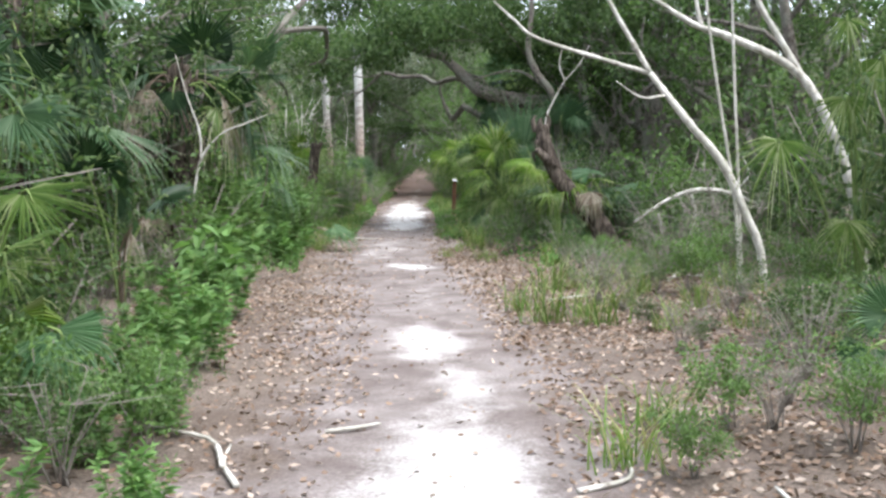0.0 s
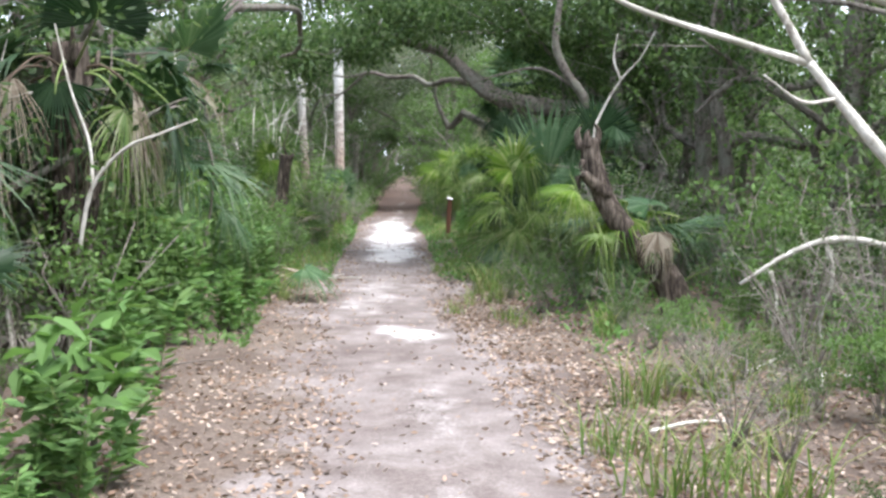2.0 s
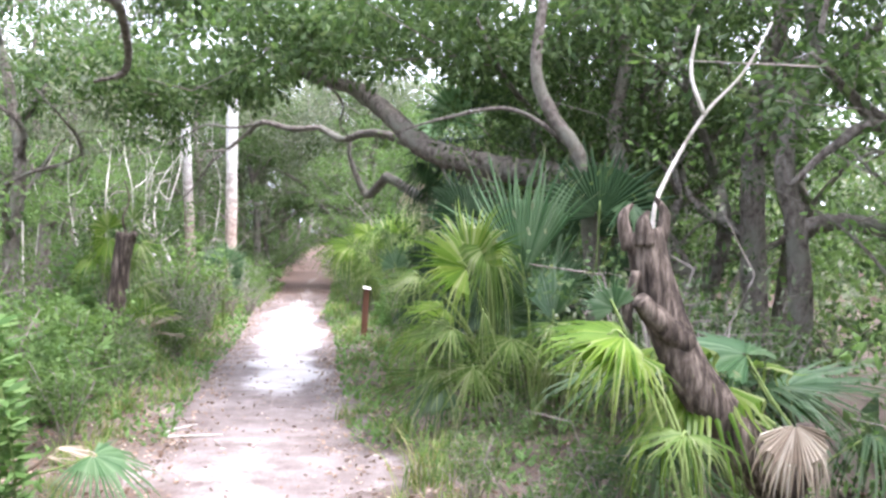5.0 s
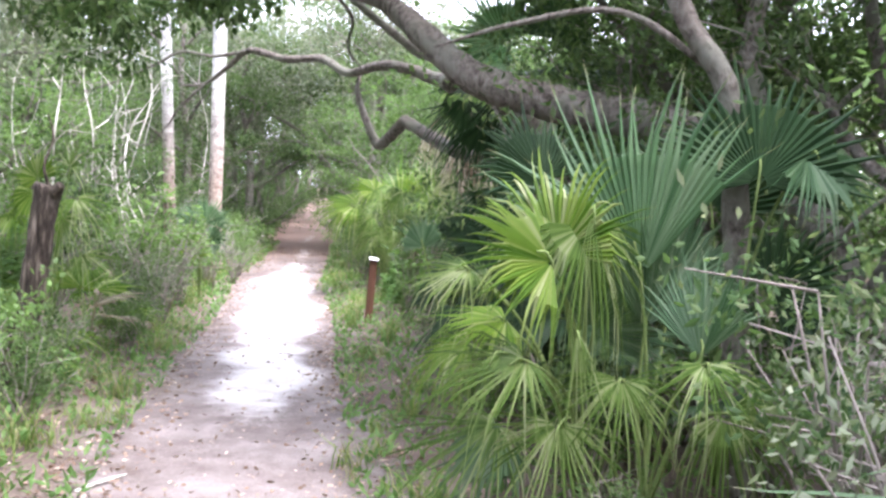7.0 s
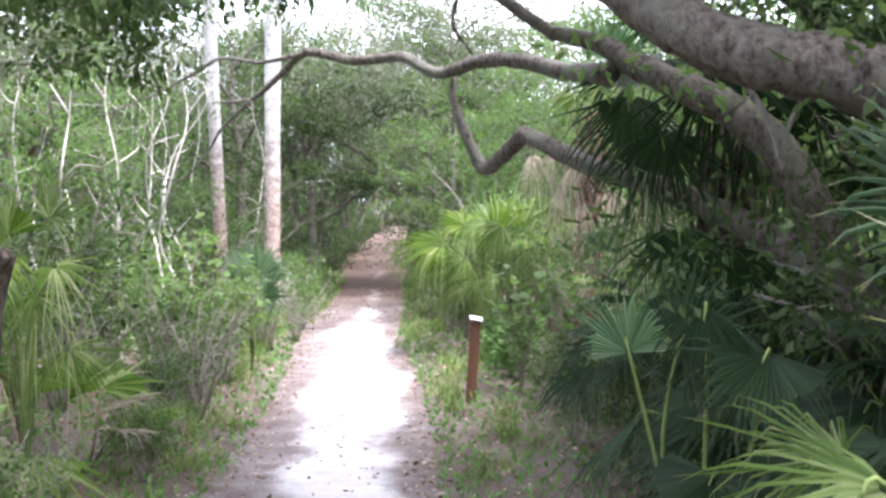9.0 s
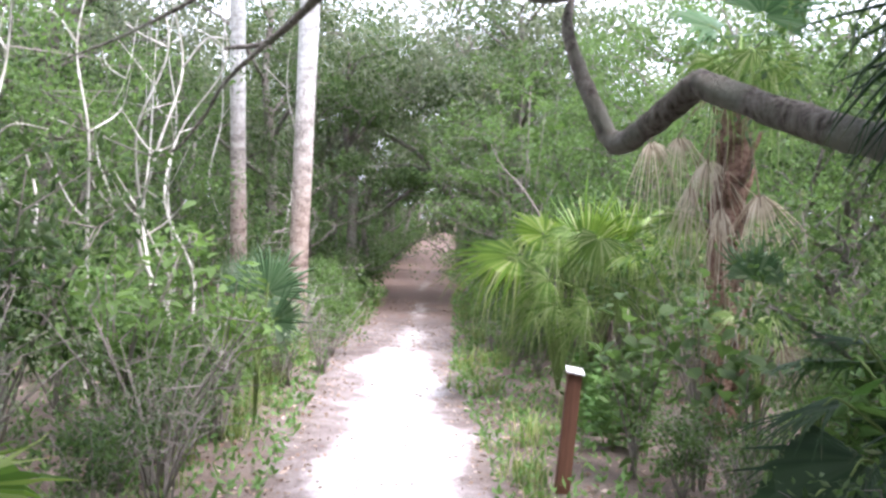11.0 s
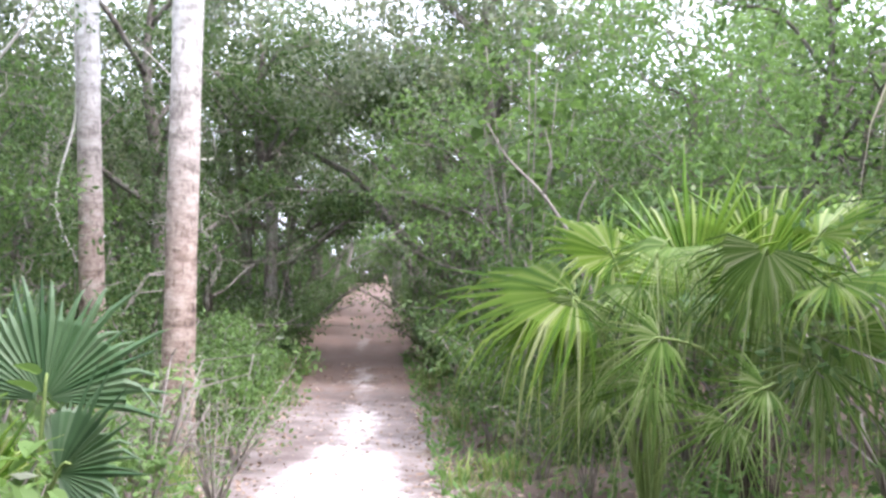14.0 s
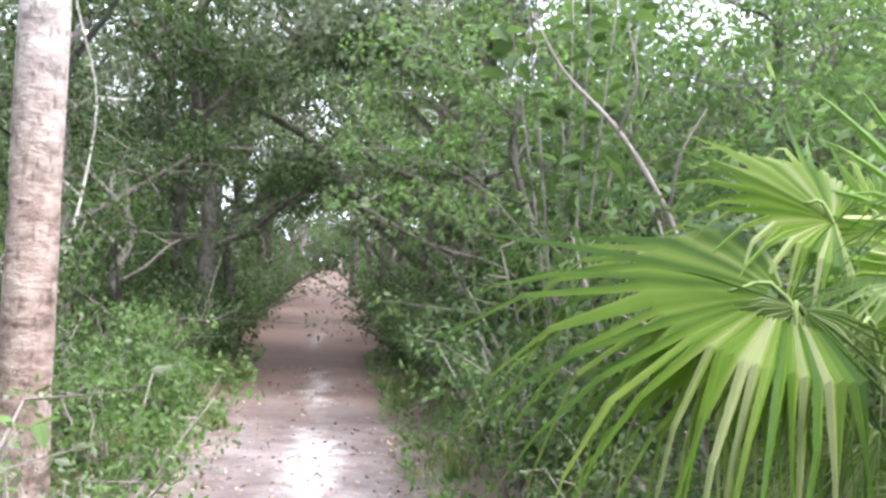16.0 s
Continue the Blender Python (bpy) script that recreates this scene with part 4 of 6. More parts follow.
ROOF3 = [[(0.1, 15.7, 2.6), (-0.5, 15.9, 3.0), (-1.1, 16.2, 3.3)], [(0.1, 15.8, 2.9), (0.6, 16.4, 3.3), (1.2, 17.0, 3.6)], [(-0.1, 15.9, 3.5), (-0.8, 16.4, 3.9), (-1.6, 16.9, 4.2)], [(0.4, 15.4, 2.2), (1.0, 15.0, 2.8), (1.8, 14.8, 3.2)], [(-0.2, 15.9, 3.0), (-0.7, 15.4, 3.3), (-1.0, 14.9, 3.6)], [(0.3, 16.2, 2.2), (0.2, 17.0, 2.6), (0.3, 17.8, 2.8)], [(-0.2, 15.6, 2.7), (-0.9, 15.2, 2.9), (-1.3, 15.6, 3.0)], [(-0.4, 16.4, 2.9), (-1.0, 16.8, 3.0), (-1.4, 17.4, 3.2)], [(-1.9, 16.6, 2.9), (-2.3, 17.2, 3.2), (-2.8, 17.6, 3.4)], [(-1.6, 16.2, 2.7), (-1.9, 16.2, 3.0), (-2.3, 16.4, 3.3)], [(-2.3, 18.6, 3.1), (-2.6, 19.2, 3.4), (-3.1, 19.8, 3.7)]]
crown_parts(near_oak, [[np.array(q) - _o for q in line] for line in ROOF3], LEAF_OAK, 13000, 0.085, 0.5, _r, BARK_OAK, 0.45, 0.4, "crown", 0.009)
FAR = [
    ("trunk", [(-3.2, 34.6, -0.2), (-3.6, 34.6, 0.6), (-4.3, 34.6, 1.3), (-4.95, 34.6, 1.85), (-5.3, 34.6, 2.2), (-5.65, 34.6, 2.5), (-5.95, 34.6, 2.63), (-6.3, 34.6, 2.6)], [0.13, 0.115, 0.1, 0.085, 0.07, 0.055, 0.04, 0.02]),
    ("limb", [(-5.2, 34.6, 2.1), (-5.8, 34.8, 2.8), (-6.3, 34.9, 3.1), (-6.9, 35.0, 3.4), (-7.4, 35.0, 3.9)], [0.06, 0.05, 0.045, 0.035, 0.02]),
    ("limb", [(-4.3, 34.6, 1.3), (-4.4, 34.9, 2.3), (-4.6, 35.2, 3.2), (-5.1, 35.5, 4.2)], [0.08, 0.065, 0.05, 0.03]),
]
far_oak = limb_thing("mossy_oak", (-3.2, 34.6, 0.0), FAR, BARK_OAK, "grey mossy oak arching low over the far trail", "tree", 9)
_o = np.array((-3.2, 34.6, 0.0))
crown_parts(far_oak, [[np.array(q) - _o for q in line] for line in ([(-5.3, 34.6, 2.5), (-6.0, 34.8, 3.1), (-6.8, 35.0, 3.6)], [(-4.5, 34.8, 2.6), (-4.8, 35.1, 3.4), (-5.2, 35.4, 4.2)], [(-6.0, 34.8, 3.2), (-7.0, 35.0, 3.6), (-8.0, 35.2, 4.0)], [(-4.6, 35.0, 3.2), (-5.6, 35.2, 3.9), (-6.6, 35.4, 4.5)],
             [(-6.4, 34.6, 2.4), (-7.2, 34.6, 2.6), (-7.8, 34.6, 2.8)], [(-3.8, 34.8, 2.4), (-3.9, 35.2, 3.2), (-4.0, 35.4, 4.2)])], LEAF_GREY, 9500, 0.085, 0.5, _r, BARK_OAK, 0.45, 0.6, "crown", 0.012, 0.9)
PALE = [
    ("trunk", [(-2.6, 33.0, -0.2), (-2.85, 33.0, 0.8), (-3.2, 33.0, 1.55), (-3.52, 33.0, 1.9), (-3.82, 33.0, 2.3), (-4.2, 33.0, 2.45), (-4.5, 33.0, 2.47), (-4.88, 33.0, 2.68), (-5.3, 33.0, 3.1)], [0.13, 0.12, 0.1, 0.09, 0.065, 0.055, 0.05, 0.04, 0.02]),
    ("limb", [(-3.82, 33.0, 2.3), (-3.9, 33.2, 2.9), (-4.3, 33.4, 3.4), (-4.6, 33.5, 4.2)], [0.055, 0.045, 0.035, 0.02]),
]
pale_oak = limb_thing("mossy_oak", (-2.6, 33.0, 0.0), PALE, BARK_OAK, "pale mossy oak with crooked limbs near the trail", "tree", 9)
_o = np.array((-2.6, 33.0, 0.0))
crown_parts(pale_oak, [[np.array(q) - _o for q in line] for line in ([(-3.9, 33.0, 2.9), (-4.3, 33.2, 3.5), (-4.9, 33.4, 4.0)], [(-3.4, 33.0, 2.6), (-3.2, 33.2, 3.4), (-3.2, 33.4, 4.2)], [(-4.6, 33.0, 2.9), (-5.4, 33.0, 3.4), (-6.0, 33.0, 4.0)])], LEAF_OAK, 5000, 0.085, 0.5, _r, BARK_OAK, 0.45, 0.6, "crown", 0.012, 0.9)

# trail marker post
post = thing("marker_post", pose(-2.65, 21.26, rise(-2.65, 21.26), 0, 3, 8), "short brown wooden post with a white plaque on top", "post")


def box(name, sx, sy, z0, z1, mat, parent, bevel=0.006, m=None, label=""):
    bm = bmesh.new()
    bmesh.ops.create_cube(bm, size=1.0)
    for v in bm.verts:
        v.co = Vector((v.co.x * sx, v.co.y * sy, z0 + (v.co.z + 0.5) * (z1 - z0)))
    bmesh.ops.bevel(bm, geom=bm.edges[:], offset=bevel, segments=2, affect="EDGES")
    me = bpy.data.meshes.new(name)
    bm.to_mesh(me)
    bm.free()
    me.materials.append(mat)
    return part(name, me, parent, label, m)


box("shaft", 0.085, 0.085, -0.2, 0.72, POST_WOOD, post)
box("plaque", 0.11, 0.11, 0, 0.01, PLAQUE, post, 0.003, pose(0, -0.005, 0.732, 12, 6, 0), "weathered white plaque")

# dead branches and bare stems in the undergrowth at the start
limb_thing("fallen_branch", (1.6, 9.7, 0.0), [("stem", [(0.54, 9.70, 0.52), (0.86, 9.70, 0.73), (1.14, 9.70, 0.82), (1.45, 9.70, 0.78), (1.80, 9.80, 0.62)], [0.012, 0.018, 0.024, 0.022, 0.016]), ("twig", [(1.06, 9.60, 0.78), (1.10, 9.60, 0.58), (1.03, 9.60, 0.29), (1.06, 9.60, 0.13)], [0.016, 0.013, 0.01, 0.007]), ("twig", [(0.78, 9.90, 0.59), (0.82, 9.90, 0.38), (0.79, 9.90, 0.12)], [0.013, 0.01, 0.007]), ("twig", [(1.45, 9.70, 0.78), (1.60, 9.70, 0.95), (1.55, 9.80, 1.15)], [0.012, 0.009, 0.005])],
           BARK_PALE, "dry grey fallen branch propped in the litter", "branch", 7)
limb_thing("bent_stem", (-3.9, 8.2, 0.0), [("stem", [(-3.28, 8.20, 0.80), (-3.19, 8.20, 1.17), (-3.00, 8.20, 1.38), (-2.80, 8.20, 1.46), (-2.59, 8.20, 1.54)], [0.012, 0.012, 0.01, 0.008, 0.004]), ("stem", [(-3.19, 8.20, 1.17), (-3.20, 8.20, 1.41), (-3.30, 8.20, 1.71), (-3.43, 8.30, 2.07)], [0.011, 0.009, 0.007, 0.004])], BARK_PALE, "thin pale bent stem among weeds", "stem", 6)
limb_thing("bare_tree", (-4.3, 9.2, 0.0), [("trunk", [(-4.15, 9.20, 0.38), (-4.14, 9.20, 0.88), (-4.08, 9.20, 1.38), (-4.09, 9.20, 1.88), (-4.16, 9.20, 2.28)], [0.075, 0.07, 0.06, 0.05, 0.035]), ("branch", [(-4.09, 9.20, 1.88), (-3.78, 9.30, 1.97), (-3.60, 9.40, 2.02), (-3.33, 9.50, 2.05)], [0.025, 0.02, 0.014, 0.006]), ("branch", [(-4.09, 9.20, 1.71), (-3.73, 9.10, 2.03), (-3.51, 9.00, 2.25), (-3.46, 9.00, 2.48)], [0.03, 0.024, 0.018, 0.01])], BARK_OAK, "grey bare tree with crooked branches in shade", "tree", 9)

# ---- palmettos ----
OUT, TOP = (-0.25, -0.9, 0.35), (-0.15, -0.35, 0.92)
fan_palm((-0.91, 14.74, rise(-0.91, 14.74)), "yellow-green fan palmetto spreading over the trail edge", [
    ((-1.0, 14.0, 1.5), (0.05, -0.2, -0.6), OUT, "ribbon"), ((-1.05, 13.9, 1.0), (0.1, -0.25, -0.5), OUT, "ribbon"), ((-1.35, 13.9, 0.9), (-0.35, -0.25, -0.35), OUT, "ribbon"), ((-1.16, 13.98, 1.27), (-0.45, -0.15, 0.3), (0.25, -0.7, 0.65), "lime"), ((-1.13, 14.05, 1.3), (-0.16, 0.1, 0.6), (-0.5, -0.85, 0.2), "lime"), ((-1.25, 13.9, 0.87), (-0.5, -0.24, -0.12), (-0.2, -0.5, 0.85), "grey"), ((-1.5, 14.3, 1.2), (-0.4, -0.15, -0.08), TOP, "grey"),
    ((-1.03, 14.04, 1.42), (0.06, -0.30, -0.50), (0.1, -0.9, 0.4), "droop"), ((-1.32, 14.5, 0.95), (-0.45, -0.15, 0.05), TOP, "arch"), ((-1.35, 14.11, 0.55), (-0.48, -0.30, -0.24), TOP, "grey"),
    ((-1.10, 13.92, 0.61), (-0.12, -0.36, -0.42), OUT, "grey"), ((-1.4, 14.9, 1.1), (-0.4, 0.1, 0.1), TOP, "grey"), ((-1.16, 14.74, 1.62), (-0.3, 0.05, 0.4), (0.3, -0.8, 0.5), "dark"), ((-1.48, 15.12, 0.74), (-0.54, 0.12, -0.12), TOP, "arch"),
    ((-0.91, 14.49, 0.93), (0.12, -0.36, 0.48), OUT, "blue"), ((-1.29, 14.61, 0.36), (-0.48, -0.12, -0.24), TOP, "blue")])
fan_palm((-0.66, 14.36, rise(-0.66, 14.36)), "tall blue-green fan palmetto with upright fronds", [
    ((-0.77, 14.11, 1.22), (-0.23, 0.12, 0.98), (-0.45, -0.9, 0.1), "comb"), ((-0.60, 13.67, 0.95), (0.00, 0.06, 0.48), (-0.75, -0.65, 0.1), "comb"), ((-0.60, 13.60, 0.94), (0.05, -0.34, -0.24), (0.0, -0.6, 0.8), "grey"),
    ((-0.72, 14.23, 0.99), (0.14, -0.12, 0.60), (0.5, -0.85, 0.1), "comb"), ((-0.85, 13.98, 0.80), (-0.12, -0.36, -0.38), OUT, "grey"), ((-0.41, 13.98, 0.68), (0.24, -0.36, -0.36), OUT, "droop"), ((-0.53, 14.61, 1.12), (0.18, 0.12, 0.60), OUT, "blue")])
fan_palm((-0.22, 14.86, rise(-0.22, 14.86)), "blue-green palmetto with a broad upright fan coloured for shade", [
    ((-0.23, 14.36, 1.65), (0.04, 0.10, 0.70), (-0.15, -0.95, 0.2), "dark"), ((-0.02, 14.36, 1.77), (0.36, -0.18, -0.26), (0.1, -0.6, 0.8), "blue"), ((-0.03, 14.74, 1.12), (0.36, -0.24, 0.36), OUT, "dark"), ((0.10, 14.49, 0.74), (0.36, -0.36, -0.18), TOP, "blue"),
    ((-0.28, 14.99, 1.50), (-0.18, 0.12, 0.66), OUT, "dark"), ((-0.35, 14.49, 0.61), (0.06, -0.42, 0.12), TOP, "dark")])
fan_palm((-0.2, 11.25, rise(-0.2, 11.25)), "yellow-green palmetto arching beside a dark snag", [
    ((-0.52, 11.2, 1.1), (-0.45, -0.1, 0.06), (-0.1, -0.3, 0.95), "arch"), ((-0.5, 11.25, 1.04), (-0.34, -0.25, -0.04), (-0.1, -0.5, 0.85), "lime"), ((-0.54, 11.32, 1.2), (-0.1, 0.0, 0.16), (-0.3, -0.9, 0.2), "blue"), ((-0.3, 11.05, 0.75), (-0.2, -0.3, -0.05), TOP, "grey")])
# palms under the old oak, its shade put into the colour of their blades
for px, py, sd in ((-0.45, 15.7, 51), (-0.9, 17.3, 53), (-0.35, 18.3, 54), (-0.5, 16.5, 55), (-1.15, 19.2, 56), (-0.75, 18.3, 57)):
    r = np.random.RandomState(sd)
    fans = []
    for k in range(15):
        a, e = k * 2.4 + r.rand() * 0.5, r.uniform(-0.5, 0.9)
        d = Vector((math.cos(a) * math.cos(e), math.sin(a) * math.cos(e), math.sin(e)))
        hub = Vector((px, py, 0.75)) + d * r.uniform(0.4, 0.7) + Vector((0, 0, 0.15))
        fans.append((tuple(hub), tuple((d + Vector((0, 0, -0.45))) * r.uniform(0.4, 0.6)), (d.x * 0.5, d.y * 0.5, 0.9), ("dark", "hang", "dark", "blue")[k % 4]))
    fan_palm((px, py, rise(px, py)), "green palmetto coloured as shaded by oak limbs", fans)
fan_palm((-1.5, 16.2, rise(-1.5, 16.2)), "small palmetto with one pale upright fan in shade", [
    ((-1.79, 15.9, 1.2), (-0.05, 0.0, 0.27), (-0.3, -0.9, 0.2), "blue"), ((-1.55, 15.85, 1.36), (-0.06, -0.12, -0.3), OUT, "hang"), ((-1.36, 15.8, 1.22), (-0.2, -0.25, -0.16), OUT, "dark"), ((-1.6, 16.1, 1.2), (0.3, -0.1, 0.22), OUT, "dark"), ((-1.5, 15.9, 0.8), (-0.2, -0.3, -0.15), TOP, "dark"), ((-1.2, 15.9, 0.9), (0.1, -0.4, -0.1), TOP, "dark")])
palmetto(pose(0.31, 12.49, 0.1), ("shade",), 8, "blue-green palmetto in deep shade", 9)
dark_palm = fan_palm((-1.05, 18.3, rise(-1.05, 18.3)), "palm with a dark shaggy trunk and hanging shade-coloured fronds", [
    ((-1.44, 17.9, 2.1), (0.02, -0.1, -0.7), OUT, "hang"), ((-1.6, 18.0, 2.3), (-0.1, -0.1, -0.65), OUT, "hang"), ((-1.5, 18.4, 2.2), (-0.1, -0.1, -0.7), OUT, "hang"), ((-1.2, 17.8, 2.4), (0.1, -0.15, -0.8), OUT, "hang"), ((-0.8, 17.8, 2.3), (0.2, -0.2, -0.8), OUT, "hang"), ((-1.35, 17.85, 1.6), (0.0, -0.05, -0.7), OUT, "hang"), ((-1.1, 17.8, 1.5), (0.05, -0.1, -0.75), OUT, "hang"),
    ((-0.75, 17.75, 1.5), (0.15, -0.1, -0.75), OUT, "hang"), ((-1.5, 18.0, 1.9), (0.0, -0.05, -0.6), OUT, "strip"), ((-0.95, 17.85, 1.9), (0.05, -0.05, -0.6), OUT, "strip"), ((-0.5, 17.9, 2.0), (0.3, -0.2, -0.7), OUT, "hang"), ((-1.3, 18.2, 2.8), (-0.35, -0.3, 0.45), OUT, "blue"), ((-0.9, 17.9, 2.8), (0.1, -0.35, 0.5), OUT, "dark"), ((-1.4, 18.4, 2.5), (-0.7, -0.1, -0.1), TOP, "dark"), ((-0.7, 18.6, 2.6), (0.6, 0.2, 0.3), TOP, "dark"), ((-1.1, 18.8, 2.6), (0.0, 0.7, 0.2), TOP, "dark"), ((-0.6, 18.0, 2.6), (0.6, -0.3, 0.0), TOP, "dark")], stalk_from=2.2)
shaggy_trunk(dark_palm, 2.35, 0.15, 0.13, 29, BARK_DARK)
# the drooping palms by the end of the walk
fan_palm((-2.75, 24.45, rise(-2.75, 24.45)), "drooping yellow-green fan palm at the trail edge", [
    ((-3.16, 24.2, 1.3), (-0.92, -0.14, 0.06), (-0.1, -0.5, 0.86), "arch"), ((-3.16, 24.1, 1.28), (-0.12, -0.2, -0.38), (-0.1, -0.8, 0.6), "grey"), ((-3.2, 24.3, 1.2), (-0.72, 0.1, -0.1), TOP, "arch"), ((-3.0, 24.1, 1.25), (-0.35, -0.25, -0.3), OUT, "ribbon"), ((-2.8, 24.0, 1.5), (-0.15, -0.25, -0.4), OUT, "ribbon"), ((-2.95, 24.15, 1.0), (-0.4, -0.3, -0.25), OUT, "ribbon"), ((-2.7, 24.2, 1.55), (-0.42, -0.3, -0.1), (-0.2, -0.55, 0.8), "droop"), ((-2.56, 24.4, 1.36), (-0.12, 0.1, 0.82), (-0.35, -0.9, 0.1), "lime"),
    ((-2.9, 24.35, 1.0), (-0.55, -0.25, -0.25), TOP, "droop"), ((-2.85, 24.2, 1.35), (-0.2, -0.4, -0.15), TOP, "droop"), ((-2.95, 24.5, 1.5), (-0.5, 0.05, 0.3), (-0.1, -0.5, 0.86), "lime"), ((-2.8, 24.05, 0.9), (-0.25, -0.35, -0.35), OUT, "grey"), ((-3.0, 24.5, 0.75), (-0.45, -0.1, -0.3), TOP, "grey"), ((-2.7, 24.8, 1.5), (-0.1, 0.4, 0.4), TOP, "lime")])
edge_palm = fan_palm((-2.42, 23.95, rise(-2.42, 23.95)), "drooping grey-green fan palm with a short brown trunk", [
    ((-2.86, 23.45, 1.15), (-0.43, -0.1, -0.24), (-0.1, -0.85, 0.5), "grey"), ((-2.46, 23.4, 1.52), (-0.24, -0.18, -0.58), (-0.3, -0.85, 0.3), "droop"), ((-2.53, 23.1, 1.0), (-0.35, -0.15, -0.16), OUT, "grey"), ((-2.28, 23.3, 1.08), (-0.38, -0.18, -0.44), OUT, "grey"), ((-2.36, 23.8, 1.4), (-0.16, -0.3, -0.35), OUT, "droop"),
    ((-2.25, 24.3, 1.45), (-0.05, 0.12, 0.7), (-0.3, -0.9, 0.2), "lime"), ((-2.5, 23.8, 1.5), (-0.45, -0.2, 0.1), TOP, "droop"), ((-2.2, 23.4, 1.4), (0.1, -0.5, -0.1), TOP, "lime"), ((-2.1, 23.5, 1.2), (0.2, -0.4, -0.35), OUT, "droop"), ((-2.1, 23.9, 1.6), (0.4, -0.1, 0.3), TOP, "lime"), ((-2.55, 23.6, 0.8), (-0.3, -0.2, -0.35), OUT, "grey")], stalk_from=0.65)
shaggy_trunk(edge_palm, 0.75, 0.13, 0.12, 11, BARK_DARK)
palmetto(pose(-1.9, 25.3, rise(-1.9, 25.3)), ("lime", "blue"), 11, "upright green fan palm in a thicket", 12, base=0.6)
old_palm = fan_palm((-1.55, 22.75, rise(-1.55, 22.75)), "palm with a skirt of dry brown fronds", [
    ((-2.15, 22.75, 2.26), (0.16, -0.1, -0.52), (0.0, -0.9, 0.4), "dead"), ((-1.95, 22.7, 2.3), (0.05, -0.12, -0.55), (-0.2, -0.9, 0.3), "dead"), ((-1.74, 22.65, 2.14), (0.12, -0.1, -0.7), (-0.1, -0.95, 0.2), "dead"), ((-1.88, 22.85, 1.72), (-0.2, -0.1, -0.58), OUT, "grey"), ((-1.72, 22.6, 2.83), (-0.26, -0.12, -0.55), OUT, "droop"), ((-1.5, 22.5, 2.9), (0.05, -0.2, -0.6), OUT, "grey"), ((-1.35, 22.5, 2.8), (0.25, -0.2, -0.5), OUT, "droop"),
    ((-1.65, 22.55, 1.8), (0.05, -0.08, -0.75), OUT, "strip"), ((-1.85, 22.65, 1.95), (-0.05, -0.08, -0.65), OUT, "strip"), ((-1.4, 22.5, 1.9), (0.1, -0.1, -0.7), OUT, "dead"), ((-1.7, 22.9, 3.1), (-0.5, 0.0, 0.3), TOP, "blue"), ((-1.4, 22.8, 3.2), (0.2, -0.3, 0.6), OUT, "blue"), ((-1.5, 23.1, 3.1), (0.1, 0.6, 0.2), TOP, "blue")], "skirted_palm", stalk_from=2.5)
shaggy_trunk(old_palm, 2.6, 0.13, 0.12, 13, BARK_RED)
fan_palm((-1.4, 22.0, rise(-1.4, 22.0)), "low palmetto with a dry brown fan and grey-green blades", [
    ((-1.66, 21.9, 0.98), (-0.34, -0.12, -0.36), OUT, "dead"), ((-1.62, 21.85, 1.08), (-0.33, -0.25, -0.1), TOP, "grey"), ((-1.4, 21.8, 1.1), (0.1, -0.4, -0.2), OUT, "grey"), ((-1.3, 21.9, 0.9), (0.25, -0.3, -0.4), OUT, "dead"), ((-1.45, 22.1, 1.3), (0.0, -0.1, 0.4), OUT, "blue")])
hollow = fan_palm((-2.66, 29.43, rise(-2.66, 29.43)), "shaggy brown palm stub hung with dry fronds in shade", [
    ((-2.9, 29.2, 1.75), (0.0, -0.1, -0.6), OUT, "strip"), ((-2.75, 29.15, 1.8), (-0.05, -0.1, -0.7), OUT, "strip"), ((-2.45, 29.2, 1.8), (0.1, -0.1, -0.6), OUT, "strip"), ((-2.6, 29.1, 1.9), (0.3, -0.2, 0.3), TOP, "dark"), ((-2.8, 29.2, 1.9), (-0.4, -0.1, 0.25), TOP, "blue")], "palm_stub", stalk_from=1.7)
shaggy_trunk(hollow, 1.8, 0.22, 0.2, 14, BARK_DARK)
# left of the trail
fan_palm((-4.95, 17.9, rise(-4.95, 17.9)), "yellow-green palmetto with narrow hanging blades behind a stump", [
    ((-4.58, 17.5, 1.36), (0.32, -0.12, -0.3), (0.3, -0.5, 0.8), "grey"), ((-4.7, 17.55, 1.2), (0.1, -0.2, -0.5), OUT, "grey"), ((-4.9, 17.5, 1.4), (-0.1, -0.2, -0.45), OUT, "arch"), ((-4.75, 17.8, 1.6), (0.15, -0.1, 0.35), OUT, "grey"), ((-5.1, 17.6, 1.2), (-0.35, -0.15, -0.2), TOP, "lime"), ((-4.6, 17.7, 0.9), (0.35, -0.15, -0.25), TOP, "grey"), ((-5.1, 18.0, 1.5), (-0.2, 0.1, 0.35), OUT, "lime"), ((-4.85, 17.45, 0.8), (0.05, -0.25, -0.4), OUT, "strip")])
palmetto(pose(-4.80, 18.36, rise(-4.80, 18.36)), ("lime", "dead"), 8, "green palmetto with some dry fronds", 15)
fan_palm((-4.9, 22.25, rise(-4.9, 22.25)), "blue-green palmetto beside a palm trunk", [
    ((-4.82, 22.15, 1.0), (0.02, 0.05, 0.5), (0.2, -0.97, 0.15), "blue"), ((-4.75, 22.1, 0.8), (0.3, -0.1, 0.22), OUT, "blue"), ((-4.95, 22.05, 0.75), (-0.25, -0.15, 0.25), OUT, "lime"), ((-4.85, 22.0, 0.6), (0.05, -0.3, 0.1), TOP, "lime"), ((-5.0, 22.3, 0.95), (-0.2, 0.1, 0.4), OUT, "comb")])
